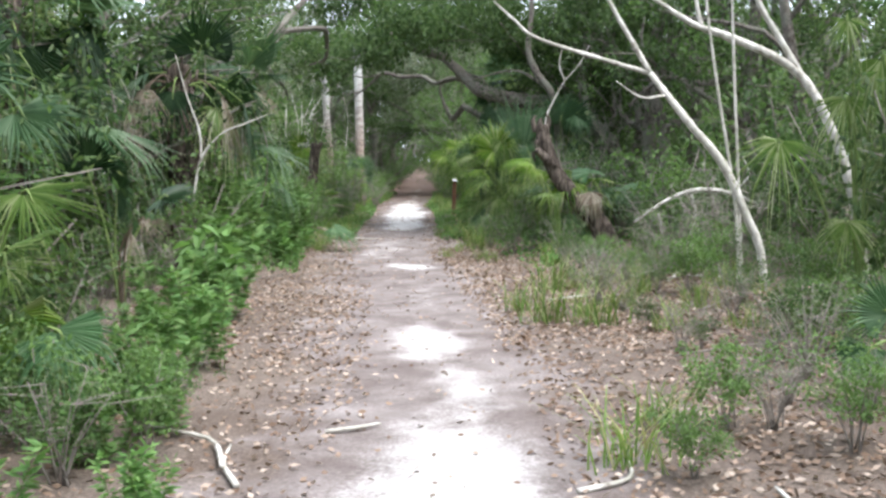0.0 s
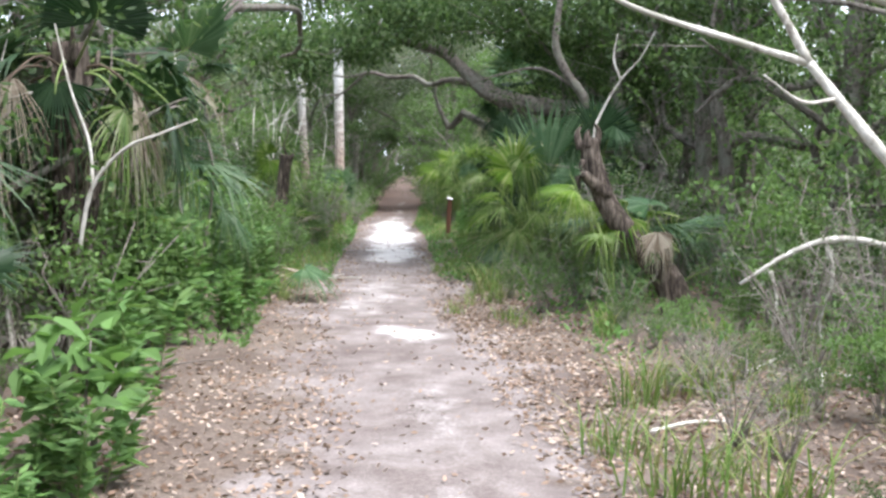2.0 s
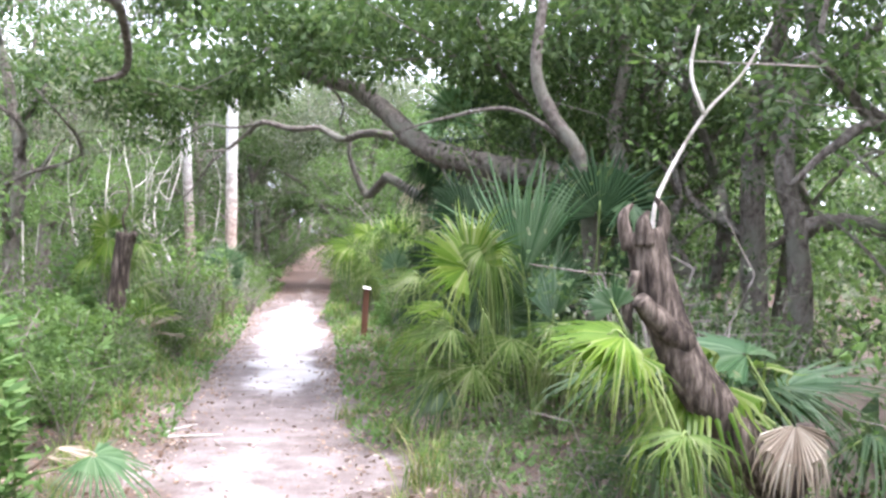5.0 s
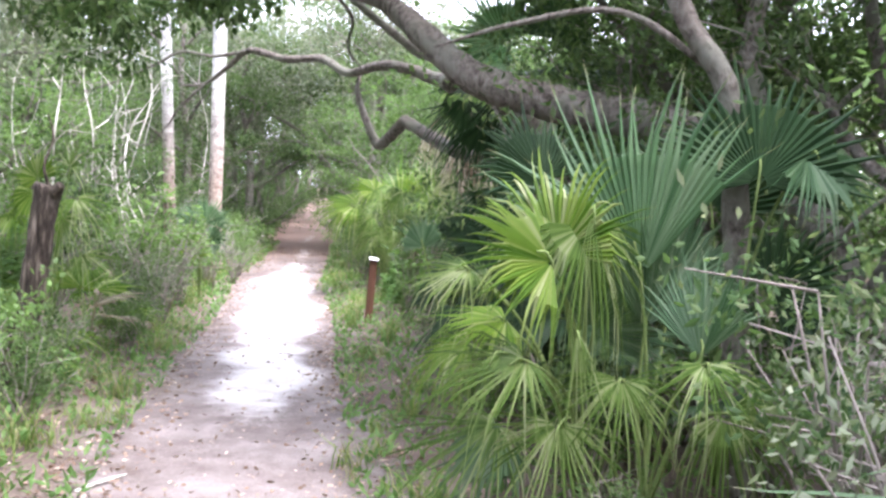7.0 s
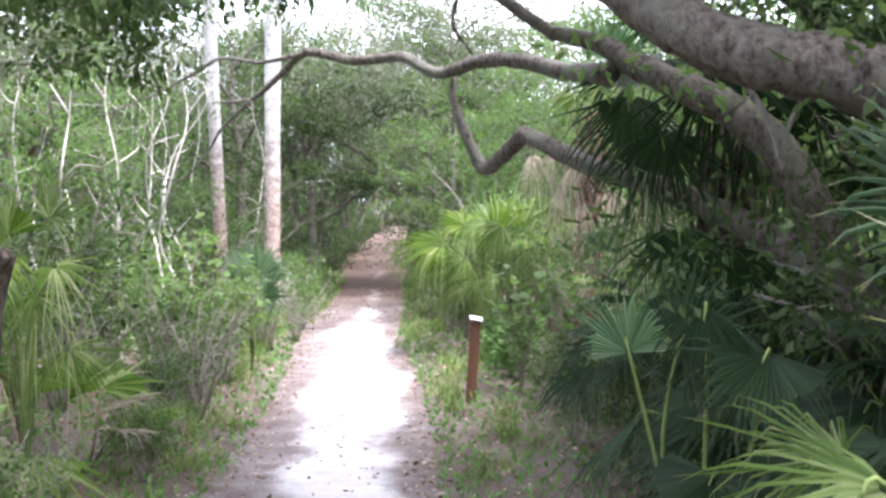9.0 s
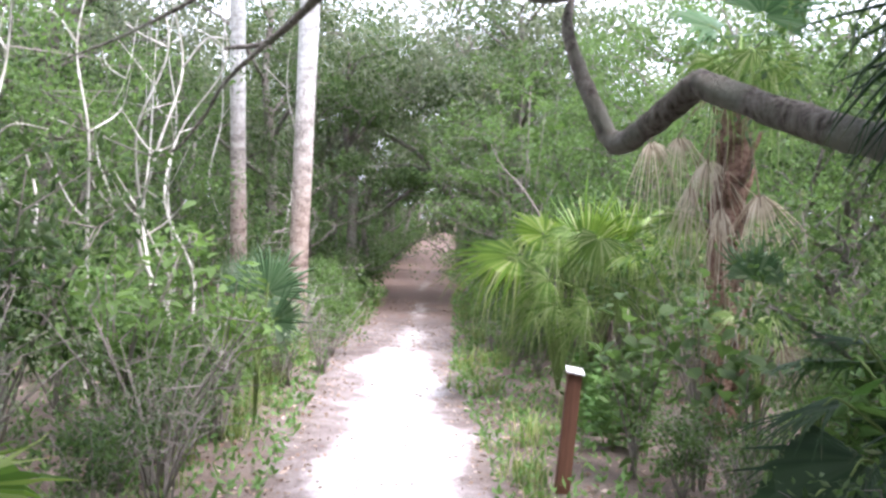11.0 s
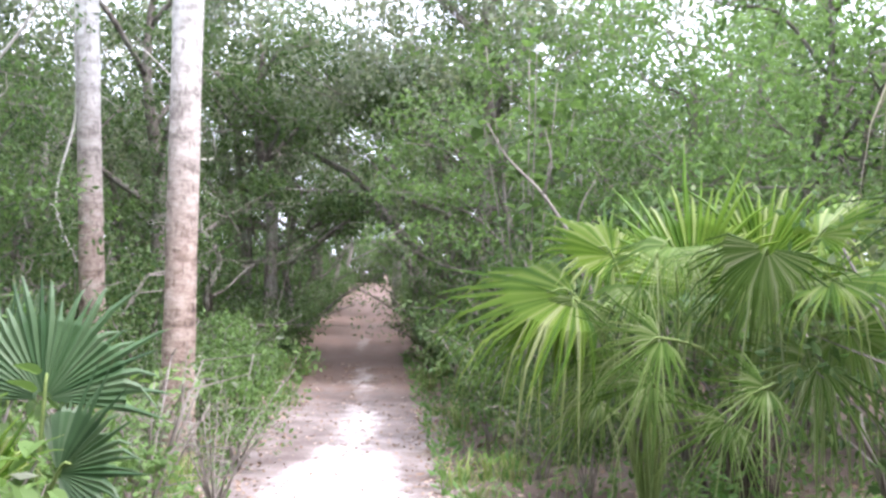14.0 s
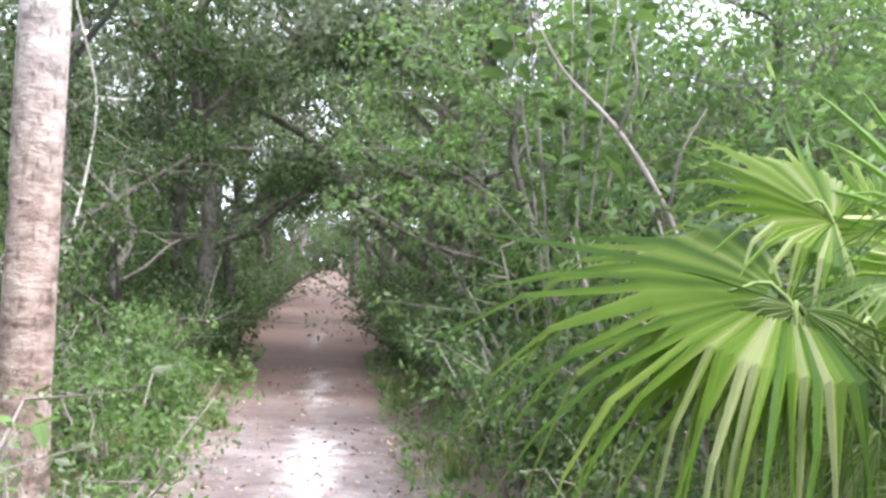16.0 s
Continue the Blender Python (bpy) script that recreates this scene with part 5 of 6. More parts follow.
fan_palm((-2.55, 4.1, rise(-2.55, 4.1)), "green palmetto with narrow drooping blades crowding the path", [
    ((-2.36, 4.0, 1.01), (0.42, -0.18, -0.3), (0.3, -0.5, 0.8), "grey"), ((-2.5, 4.2, 1.36), (0.36, -0.1, -0.1), (0.2, -0.6, 0.8), "blue"), ((-2.2, 3.6, 0.53), (0.06, -0.15, -0.42), OUT, "lime"), ((-1.96, 3.5, 0.5), (0.24, -0.1, -0.24), (0.3, -0.6, 0.7), "blue"), ((-2.15, 3.5, 0.8), (0.25, -0.15, 0.05), TOP, "grey"), ((-2.3, 3.5, 0.3), (0.2, -0.2, 0.1), TOP, "lime"), ((-2.6, 4.0, 1.5), (0.1, -0.1, 0.5), OUT, "blue"), ((-2.4, 3.9, 0.7), (0.3, -0.2, -0.35), (0.3, -0.6, 0.7), "grey"), ((-2.7, 3.9, 1.1), (-0.1, -0.4, -0.2), TOP, "dark")])
fan_palm((-2.95, 6.1, rise(-2.95, 6.1)), "palmetto with dry tan fronds hanging in shade", [
    ((-2.75, 6.0, 0.78), (0.28, -0.05, -0.1), (0.1, -0.4, 0.9), "dead"), ((-2.8, 5.95, 0.7), (0.1, -0.15, -0.3), OUT, "strip"), ((-2.9, 6.0, 0.95), (0.2, -0.2, 0.2), OUT, "dark"), ((-3.1, 6.0, 1.1), (-0.1, -0.2, 0.4), OUT, "dark"), ((-2.7, 6.2, 0.9), (0.35, 0.0, 0.1), TOP, "dark")])
for px, py, hz, sd in ((-3.65, 8.9, 2.0, 61), (-4.3, 7.2, 2.3, 62), (-4.0, 10.6, 2.1, 63), (-3.9, 5.2, 2.2, 64)):
    r = np.random.RandomState(sd)
    fans = []
    for k in range(17):
        a = k * 2.4 + r.rand() * 0.4
        e = r.uniform(-1.3, 0.5)
        d = Vector((math.cos(a), math.sin(a), 0))
        hub = Vector((px, py, hz)) + d * r.uniform(0.25, 0.6) + Vector((0, 0, 0.3 * e))
        fans.append((tuple(hub), tuple((d * 0.35 + Vector((0, 0, min(0.5, e)))).normalized() * r.uniform(0.5, 0.85)), (d.x, d.y, 0.5), ("hang", "strip", "hang", "dead", "dark", "grey")[k % 6] if e < 0 else ("dark", "blue")[k % 2]))
    shaggy_trunk(fan_palm((px, py, rise(px, py)), "palm hung with drooping shade-coloured and dry fronds", fans, "shaggy_palm", stalk_from=hz - 0.2), hz, 0.13, 0.11, sd, BARK_DARK)
palmetto(pose(-4.48, 8.89, rise(-4.48, 8.89)), ("shade", "blue"), 13, "tall drooping palmetto under oaks", 19, base=1.0)
palmetto(pose(-4.05, 11.06, rise(-4.05, 11.06)), ("shade", "lime"), 11, "green drooping palmetto under oaks", 20, base=0.6)
palmetto(pose(-4.3, 7.4, rise(-4.3, 7.4)), ("shade", "shade", "dead"), 9, "tall drooping palmetto in deep shade", 25, base=0.8)
palmetto(pose(-4.9, 10.4, rise(-4.9, 10.4)), ("shade", "lime"), 13, "tall drooping palmetto under oaks", 26, base=1.1)
fan_palm((1.75, 6.5, rise(1.75, 6.5)), "pale green palm with narrow hanging fronds", [
    ((1.63, 6.4, 1.47), (-0.03, -0.1, -0.46), OUT, "grey"), ((1.24, 6.4, 1.22), (-0.11, -0.1, -0.5), OUT, "grey"), ((1.52, 5.9, 0.75), (-0.05, -0.1, -0.37), OUT, "grey"), ((1.6, 6.3, 1.93), (-0.06, -0.1, -0.3), OUT, "grey"), ((1.8, 6.3, 1.7), (0.1, -0.2, -0.45), OUT, "droop"), ((1.9, 6.4, 1.2), (0.2, -0.2, -0.4), OUT, "grey")])
fan_palm((1.35, 4.5, rise(1.35, 4.5)), "low blue-green palmetto in litter", [
    ((1.22, 4.3, 0.32), (-0.18, -0.12, -0.2), TOP, "blue"), ((1.3, 4.35, 0.45), (-0.2, -0.05, 0.15), OUT, "blue"), ((1.45, 4.3, 0.4), (0.2, -0.2, 0.1), TOP, "blue")])
palmetto(pose(0.4, 11.8, rise(0.4, 11.8)), (), [(85, 32, 0.85, "droop", 2), (110, 22, 0.8, "droop", 0), (70, 50, 0.8, "blue", 1), (40, 40, 0.8, "lime", 0)], "yellow-green palmetto frond arching over twigs", 28, base=0.45)
palmetto(pose(-3.55, 12.5, 0.12), (), [(-60, 28, 0.7, "dead", 0), (-30, 15, 0.7, "dead", 1), (-100, 12, 0.7, "shade", 1)], "half dry palmetto fronds lying at the trail edge", 23)

# ---- prototypes of the undergrowth ----
FRESH = [shrub("bright green broad-leaved shrub", LEAF_FRESH, 1400, 0.062, 31, 1.0, 0.5, 7, 0.55), shrub("bright green bush with broad leaves", LEAF_FRESH, 1500, 0.056, 32, 1.1, 0.6, 8, 0.5)]
SCRUB = [shrub("dark green leafy scrub bush", LEAF_SCRUB, 1450, 0.05, 33, 1.1, 0.6, 9, 0.45), shrub("dull green scrub bush with grey twigs", LEAF_SCRUB, 1100, 0.055, 34, 1.2, 0.65, 10, 0.45), shrub("dense dark green leafy bush", LEAF_OAK, 1400, 0.063, 35, 1.2, 0.6, 9, 0.5)]
GREY = [shrub("low grey-green twiggy bush", LEAF_GREY, 750, 0.05, 36, 1.1, 0.6, 12, 0.4), shrub("bare twiggy bush with few leaves", LEAF_GREY, 260, 0.05, 37, 1.1, 0.7, 14, 0.4)]
WEEDS = [weed("green upright weeds with long leaves", 41), weed("tall leafy green weeds on litter", 42, 12, 1.1)]
TUFTS = [grass_tuft(51), grass_tuft(52, 60, 0.36), grass_tuft(53, 34, 0.2)]
OAKS = [oak("dense green oak with a twisted trunk", 61, 6.0, LEAF_OAK, 5600, 0.088), oak("grey-green oak with spreading limbs", 62, 6.5, LEAF_SCRUB, 5600, 0.088), oak("slim oak with a thin crown", 63, 7.0, LEAF_OAK, 5200, 0.085, 8, 0.1),
        oak("young tree with light green leaves", 64, 5.0, LEAF_FRESH, 4200, 0.085, 7, 0.07), oak("oak hung with grey-green leaves", 65, 6.0, LEAF_GREY, 5600, 0.085, 8, 0.12)]
LOW = [oak("low oak branching from the ground", 66, 3.6, LEAF_OAK, 4000, 0.072, 9, 0.09, clump=0.36, first=0.08), oak("low light green bushy tree", 67, 3.4, LEAF_FRESH, 3900, 0.072, 9, 0.06, clump=0.36, first=0.08),
       oak("low scrub oak with twisted limbs", 68, 3.8, LEAF_SCRUB, 4000, 0.07, 9, 0.09, clump=0.36, first=0.08)]

# right side, first stretch: open litter, then shade
for x, y, s, k in ((0.86, 7.80, 0.45, 0), (1.11, 8.49, 0.5, 1), (0.60, 4.05, 0.35, 0), (1.00, 3.70, 0.4, 1), (0.40, 3.46, 0.25, 0), (1.47, 5.53, 0.4, 1), (0.24, 10.07, 0.3, 0), (0.69, 10.47, 0.35, 0), (1.79, 6.91, 0.5, 0)):
    place(FRESH[k], x, y, s)
for x, y, s, k in ((1.53, 7.04, 0.50, 0), (1.53, 8.26, 0.45, 1), (1.15, 5.28, 0.40, 2), (1.21, 7.47, 0.30, 0), (2.13, 8.57, 0.70, 1), (1.13, 5.74, 0.35, 0), (-4.1, 8.5, 1.0, 0), (-3.6, 7.2, 0.7, 2), (-3.3, 6.4, 0.6, 0), (-0.46, 11.94, 0.6, 0), (-0.79, 11.75, 0.5, 1), (-0.15, 10.81, 0.45, 1), (0.85, 11.16, 0.7, 0), (1.34, 10.66, 0.8, 1), (1.73, 9.87, 0.8, 0), (2.02, 9.08, 0.8, 2), (0.56, 13.05, 0.8, 2), (1.46, 12.31, 0.9, 0), (2.35, 11.26, 1.0, 2), (-1.09, 12.59, 0.4, 0)):
    place(SCRUB[k], x, y, s)
for x, y, s, k in ((0.88, 9.48, 0.7, 1), (1.27, 9.08, 0.8, 1), (0.71, 8.49, 0.5, 1), (1.43, 9.78, 0.9, 0), (0.99, 6.52, 0.35, 1), (0.06, 13.38, 0.9, 1), (0.66, 13.94, 1.0, 0), (-1.65, 20.26, 0.5, 1), (-1.5, 19.19, 0.5, 0)):
    place(GREY[k], x, y, s)
# left side, first stretch: weeds and bushes under the oaks
for x, y, s, k in ((-2.5, 6.5, 0.6, 0), (-3.04, 8.20, 0.8, 0), (-3.42, 9.48, 1.0, 1), (-3.61, 10.37, 0.9, 1), (-3.21, 10.47, 0.6, 0), (-4.14, 13.05, 1.0, 1), (-4.24, 14.61, 0.9, 0), (-1.70, 3.85, 0.35, 0), (-3.49, 11.94, 0.8, 1), (-2.03, 5.13, 0.45, 1)):
    place(WEEDS[k], x, y, s)
for x, y, s, k in ((-3.39, 8.49, 0.9, 1), (-3.92, 9.68, 1.2, 1), (-4.34, 13.72, 1.0, 0), (-4.59, 15.72, 0.9, 0), (-5.6, 21.9, 0.9, 0), (-5.4, 21.35, 1.0, 1), (-5.41, 23.86, 0.8, 0), (-5.39, 26.35, 0.8, 1), (-5.68, 27.74, 0.8, 0)):
    place(FRESH[k], x, y, s)
for x, y, s, k in ((-4.95, 20.58, 1.0, 1), (-5.26, 24.18, 0.9, 1), (-5.13, 24.95, 0.6, 1), (-5.75, 19.93, 1.0, 0), (-4.70, 20.15, 0.7, 1)):
    place(GREY[k], x, y, s)
# plants with broad leaves
BROAD = leaf_mesh("broad leaf", 0.11, 0.065, LEAF_FRESH)
HEART = leaf_mesh("heart leaf", 0.15, 0.13, LEAF_OAK)
LOBED = leaf_mesh("lobed leaf", 0.17, 0.085, LEAF_WEED, 0.12)
for x, y, h, q, n, k in ((-5.0, 21.7, 1.4, 0.5, 230, 1), (-5.4, 21.0, 1.45, 0.5, 190, 2), (-5.7, 25.4, 0.8, 0.4, 90, 3)):
    leafy_plant("broad_leaf_bush", "bright green bush with broad glossy leaves", "shrub", (x, y, rise(x, y)), n, h, q, 9, BROAD, 140 + k)
leafy_plant("lobed_leaf_bush", "fresh green bush with lobed leaves on litter", "shrub", (-2.59, 6.80, rise(-2.59, 6.80)), 110, 0.62, 0.3, 7, LOBED, 151)
for x, y, h, n, k in ((-2.2, 21.65, 1.15, 95, 1), (-1.85, 21.3, 1.15, 80, 2), (-1.65, 20.9, 1.0, 50, 3)):
    leafy_plant("heart_leaf_vine", "dark vine with large heart-shaped leaves", "vine", (x, y, rise(x, y)), n, h, 0.26, 6, HEART, 160 + k, 0.75)
# thin pale stems on the bank
for x, y, h, s in ((-5.78, 22.33, 3.2, 1), (-6.30, 23.64, 3.6, 2), (-6.92, 24.84, 3.4, 3), (-6.15, 21.02, 3.0, 4), (-7.49, 23.20, 3.4, 5), (-7.84, 25.92, 3.6, 6), (-6.96, 21.68, 3.2, 7), (-6.6, 25.1, 3.8, 8), (-7.3, 26.4, 4.2, 9), (-8.3, 27.6, 4.4, 10), (-7.7, 28.8, 4.6, 11), (-9.1, 29.3, 4.8, 12), (-8.6, 24.2, 4.0, 13), (-9.4, 26.1, 4.4, 14), (-6.4, 22.6, 3.4, 15), (-8.0, 22.4, 3.8, 16), (-7.1, 29.9, 4.2, 17)):
    q = np.random.RandomState(s)
    z0 = rise(x, y)
    pts = [(x, y, z0 - 0.1)] + [(x + q.normal() * 0.12, y + q.normal() * 0.1, z0 + h * t) for t in (0.2, 0.4, 0.6, 0.8, 1.0)]
    side = q.choice((-1, 1))
    limb_thing("bare_sapling", (x, y, z0), [("stem", pts, [0.017, 0.016, 0.013, 0.011, 0.008, 0.004])] + [
        ("branch", [pts[i], np.array(pts[i]) + (side * 0.16 * w, q.normal() * 0.15, q.uniform(0.05, 0.25)), np.array(pts[i]) + (side * 0.34 * w, q.normal() * 0.15, q.uniform(0.1, 0.55))], [0.009, 0.007, 0.003]) for i, w in ((2, 1), (3, -1), (4, 1))],
        BARK_PALE, "thin crooked pale stem with few branches", "sapling", 6)

# bare twining stems in the shade at the start
_r = np.random.RandomState(303)
for i in range(22):
    x, y = _r.uniform(-4.7, -3.6), _r.uniform(7.5, 11.5)
    z0, h, lean = rise(x, y), _r.uniform(1.2, 2.9), _r.normal(size=2) * 0.35
    pts = [(x, y, z0 - 0.1)] + [(x + lean[0] * t + _r.normal() * 0.13, y + lean[1] * t + _r.normal() * 0.1, z0 + h * t) for t in (0.25, 0.5, 0.75, 1.0)]
    q = np.array(pts[3])
    limb_thing("bare_vine", (x, y, z0), [("stem", pts, [0.013, 0.012, 0.01, 0.008, 0.004]), ("twig", [pts[3], q + (_r.normal() * 0.2, -0.1, 0.1), q + (_r.normal() * 0.45, -0.15, _r.uniform(-0.3, 0.3))], [0.007, 0.005, 0.002])],
               BARK_PALE if i % 3 else BARK_TWIG, "thin bare vine stem twining in the shade", "vine", 5)
# pale leaning stems behind the drooping palms, and a vine-hung sapling
limb_thing("leaning_tree", (-2.9, 26.2, 0.0), [("stem", [(-2.75, 26.2, -0.1), (-2.83, 26.2, 0.7), (-2.9, 26.2, 1.25), (-3.02, 26.2, 1.6), (-3.25, 26.2, 1.95), (-3.5, 26.2, 2.2), (-3.65, 26.2, 2.45)], [0.016, 0.015, 0.014, 0.013, 0.011, 0.008, 0.004]),
           ("twig", [(-3.02, 26.2, 1.6), (-3.0, 26.1, 1.85), (-2.9, 26.1, 2.05)], [0.008, 0.006, 0.003]), ("twig", [(-3.25, 26.2, 1.95), (-3.2, 26.1, 2.15), (-3.25, 26.1, 2.4)], [0.008, 0.006, 0.003])], BARK_TWIG, "pale thin stem leaning out of the thicket", "sapling", 6)
leafy_plant("heart_leaf_vine", "green vine with broad leaves climbing a sapling", "vine", (-3.3, 27.3, rise(-3.3, 27.3)), 190, 3.3, 0.45, 7, HEART, 171, 0.8)

# the hedge of undergrowth on both banks, rising away from the trail
scat = np.random.RandomState(12)
EDGE = FRESH + SCRUB + SCRUB + WEEDS + GREY[:1]
DARK = SCRUB + SCRUB + FRESH[:1]
for y in np.arange(14.0, 46.0, 0.7):
    for side in (-1, 1):
        s = side * scat.uniform(1.0, 1.35)
        if side > 0 and 12 < y < 24.5:
            s = scat.uniform(1.45, 1.9)
        pool = DARK if y > 26 else EDGE
        sc = scat.uniform(0.4, 0.7) + (0.25 if y > 26 else 0)
        place(pool[scat.randint(len(pool))], xc(y) + s + side * 0.25 * sc, y + scat.uniform(-0.3, 0.3), sc)
for y in np.arange(1.67, 48.28, 1.2):
    for side in (-1, 1):
        s = scat.uniform(2.14, 3.16)
        x = xc(y) + side * s
        if side > 0 and y < 11:
            x = xc(y) + scat.uniform(3.05, 3.95)
        place(EDGE[scat.randint(len(EDGE))] if y < 26 else DARK[scat.randint(len(DARK))], x, y + scat.uniform(-0.4, 0.4), scat.uniform(0.9, 1.4), tall=1.15)
for y in np.arange(1.20, 52.40, 2.1):
    for side in (-1, 1):
        s = scat.uniform(3.27, 5.33)
        if side > 0 and (y < 11 or 21 < y < 29):
            s += 1.4
        place(LOW[1 if side < 0 and 14 < y < 27 and scat.rand() < 0.75 else scat.randint(3)], xc(y) + side * s, y + scat.uniform(-0.6, 0.6), scat.uniform(0.75, 1.15))
for y in np.arange(-7.74, 64.76, 3.9):
    for side in (-1, 1):
        for s0, s1 in ((5.0, 8.0),):
            place(OAKS[scat.randint(5)], xc(y) + side * scat.uniform(s0, s1), y + scat.uniform(-1.2, 1.2), scat.uniform(0.85, 1.3) * (0.75 if y > 24 and (side > 0 or y > 44) else 1.0))
# oaks that roof the trail at its far end and over the start
for x, y, s, k, t in ((-6.80, 33.34, 0.95, 0, 0), (-3.90, 32.83, 1.0, 1, 200), (-4.19, 36.44, 1.0, 0, 120), (-8.18, 37.98, 1.0, 2, 40), (-4.86, 41.07, 1.0, 1, 70), (-8.85, 44.16, 1.1, 0, 10), (-6.82, 50.34, 1.2, 1, 0), (-9.60, 52.40, 1.2, 0, 90), (-11.77, 58.58, 1.3, 1, 30), (-7.76, 60.64, 1.3, 0, 60),
                      (-2.32, 29.45, 0.85, 3, 30), (-3.12, 29.02, 0.7, 3, 200), (0.36, 16.38, 0.95, 0, 20), (0.95, 19.39, 1.0, 1, 90), (-5.74, 13.49, 0.95, 0, 140), (-6.05, 18.05, 0.9, 4, 300), (-4.82, 6.22, 0.9, 0, 70), (2.76, 11.65, 0.9, 2, 30), (-3.0, 0.5, 1.0, 2, 0), (-5.2, 8.8, 0.95, 0, 20), (-4.6, 4.6, 0.9, 2, 60), (-5.6, 11.0, 1.0, 0, 200), (2.5, 1.0, 1.0, 0, 60), (2.06, 13.38, 1.0, 0, 200)):
    place(OAKS[k], x, y, s, t)
for x, y, s, k in ((-7.09, 34.89, 0.85, 2), (-4.40, 34.38, 0.8, 0), (-7.67, 40.04, 0.9, 0), (-5.08, 38.49, 0.85, 2), (-8.43, 46.73, 1.0, 0), (-6.14, 45.70, 1.0, 2), (-6.52, 30.30, 0.7, 0), (-3.21, 31.27, 0.8, 2), (-10.94, 64.76, 1.3, 0), (-9.22, 68.88, 1.4, 2), (-12.21, 70.94, 1.4, 0)):
    place(LOW[k], x, y, s)

# grass tufts
n_t = 0
for x, y in ((0.05, 7.21), (-0.21, 6.91), (0.30, 7.50), (-0.40, 7.50), (0.14, 6.71), (0.02, 8.59), (0.22, 8.89), (-0.19, 8.29), (0.46, 8.10), (0.36, 4.15), (0.20, 3.65), (-1.10, 11.45), (-1.24, 12.31), (-1.39, 13.05), (-0.95, 11.06)):
    place(TUFTS[n_t % 3], x, y, scat.uniform(0.8, 1.2))
    n_t += 1
for y in np.arange(12.0, 34.0, 0.28):
    for side in (-1, 1):
        place(TUFTS[scat.randint(3)], xc(y) + side * (scat.uniform(0.85, 1.35) + 0.22 * math.sin(y * 1.9 + side)), y + scat.uniform(-0.25, 0.25), scat.uniform(0.4, 0.9))

for i in range(70):
    y = scat.uniform(4.0, 10.6)
    x = xc(y) + scat.uniform(1.35, 3.4)
    if i % 4 == 0:
        place(GREY[1], x, y, scat.uniform(0.18, 0.42))
    elif i % 4 == 1:
        place(SCRUB[scat.randint(3)], x, y, scat.uniform(0.12, 0.28))
    else:
        place(TUFTS[scat.randint(3)], x, y, scat.uniform(0.5, 0.95))
for i in range(26):
    y = scat.uniform(2.4, 9.0)
    place((GREY[1], FRESH[0], WEEDS[0], TUFTS[1])[i % 4], xc(y) - scat.uniform(1.7, 2.6), y, scat.uniform(0.2, 0.45))

# fallen sticks
for x, y, a, ln in ((0.10, 3.51, 60, 0.4), (0.64, 3.16, 100, 0.3), (-0.95, 4.05, 40, 0.25), (-1.50, 3.65, 130, 0.7), (-1.30, 3.46, 120, 0.5), (0.06, 7.80, 20, 0.6), (0.82, 8.89, 80, 1.0), (1.02, 8.69, 150, 0.9), (0.63, 9.28, 60, 0.8), (-3.14, 14.49, 20, 0.4), (-3.34, 14.83, 70, 0.35), (0.04, 10.47, 95, 0.7)):
    q = np.random.RandomState(int(a + ln * 100))
    v, f = tube([(-ln / 2, 0, 0.012), (0, q.normal() * 0.05, 0.02), (ln / 2, q.normal() * 0.04, 0.014)], 0.012, 0.006, 6, 4, 0.2)
    ob = new("fallen_stick", mesh_of("stick", v, f, BARK_PALE, True))
    ob.matrix_basis = pose(x, y, rise(x, y), 0, 0, a)
    tagged(ob, "pale dry stick lying on the litter", "stick", "fallen sticks")

q = np.random.RandomState(77)
for i in range(34):
    y = q.uniform(3.4, 10.5)
    x = xc(y) + (q.uniform(1.5, 3.3) if i % 4 else -q.uniform(1.2, 2.2))
    ln = q.uniform(0.2, 0.75)
    v, f = tube([(-ln / 2, 0, 0.012), (-ln * 0.1, q.normal() * 0.05, 0.03), (ln / 2, q.normal() * 0.05, q.uniform(0.01, 0.12))], 0.008, 0.003, 5, 3, 0.2)
    ob = new("fallen_stick", mesh_of("stick", v, f, BARK_TWIG, True))
    ob.matrix_basis = pose(x, y, rise(x, y), 0, 0, q.uniform(0, 180))
    tagged(ob, "thin grey dry stick on the litter", "stick", "fallen sticks")

# leaf litter
def litter(name, label, n, spots, size, seed):
    r = np.random.RandomState(seed)
    at = []
    while len(at) < n:
        y0, y1, a0, a1 = spots[r.randint(len(spots))]
        y = r.uniform(y0, y1)
        x = xc(y) + r.uniform(a0, a1)
        at.append((x, y, rise(x, y) + 0.004 + 0.012 * r.rand()))
    tip = r.normal(size=(n, 3)) * np.array((1, 1, 0.25))
    v, f = leaves(np.array(at), tip, size, size * 0.5, r, 0.15)
    ob = new(name, mesh_of("litter", v, f, LITTER))
    tagged(ob, label, "leaf litter", kind="stuff")


litter("leaf_litter", "dry brown and tan fallen leaves on soil", 27000, [(2.5, 9, 1.2, 3.2), (1.5, 9, -2.2, -0.35), (5, 15, -2.2, -0.5), (2, 9, 0.5, 2.8), (6, 12.5, 0.45, 2.6), (2, 13, 0.6, 1.6)], 0.04, 81)
litter("trail_litter", "scattered dry leaves on the sandy trail", 6500, [(2, 16, -0.8, 0.8), (14, 30, -1.2, -0.5), (14, 30, 0.5, 1.2), (12, 26, -1.3, -0.4), (10, 20, 0.4, 1.2), (14, 30, -0.7, 0.7), (24, 34, -0.9, 0.9)], 0.04, 82)
litter("bank_litter", "dry leaves under the undergrowth", 9000, [(12, 30, -3.5, -0.6), (12, 30, 0.6, 3.5)], 0.05, 83)

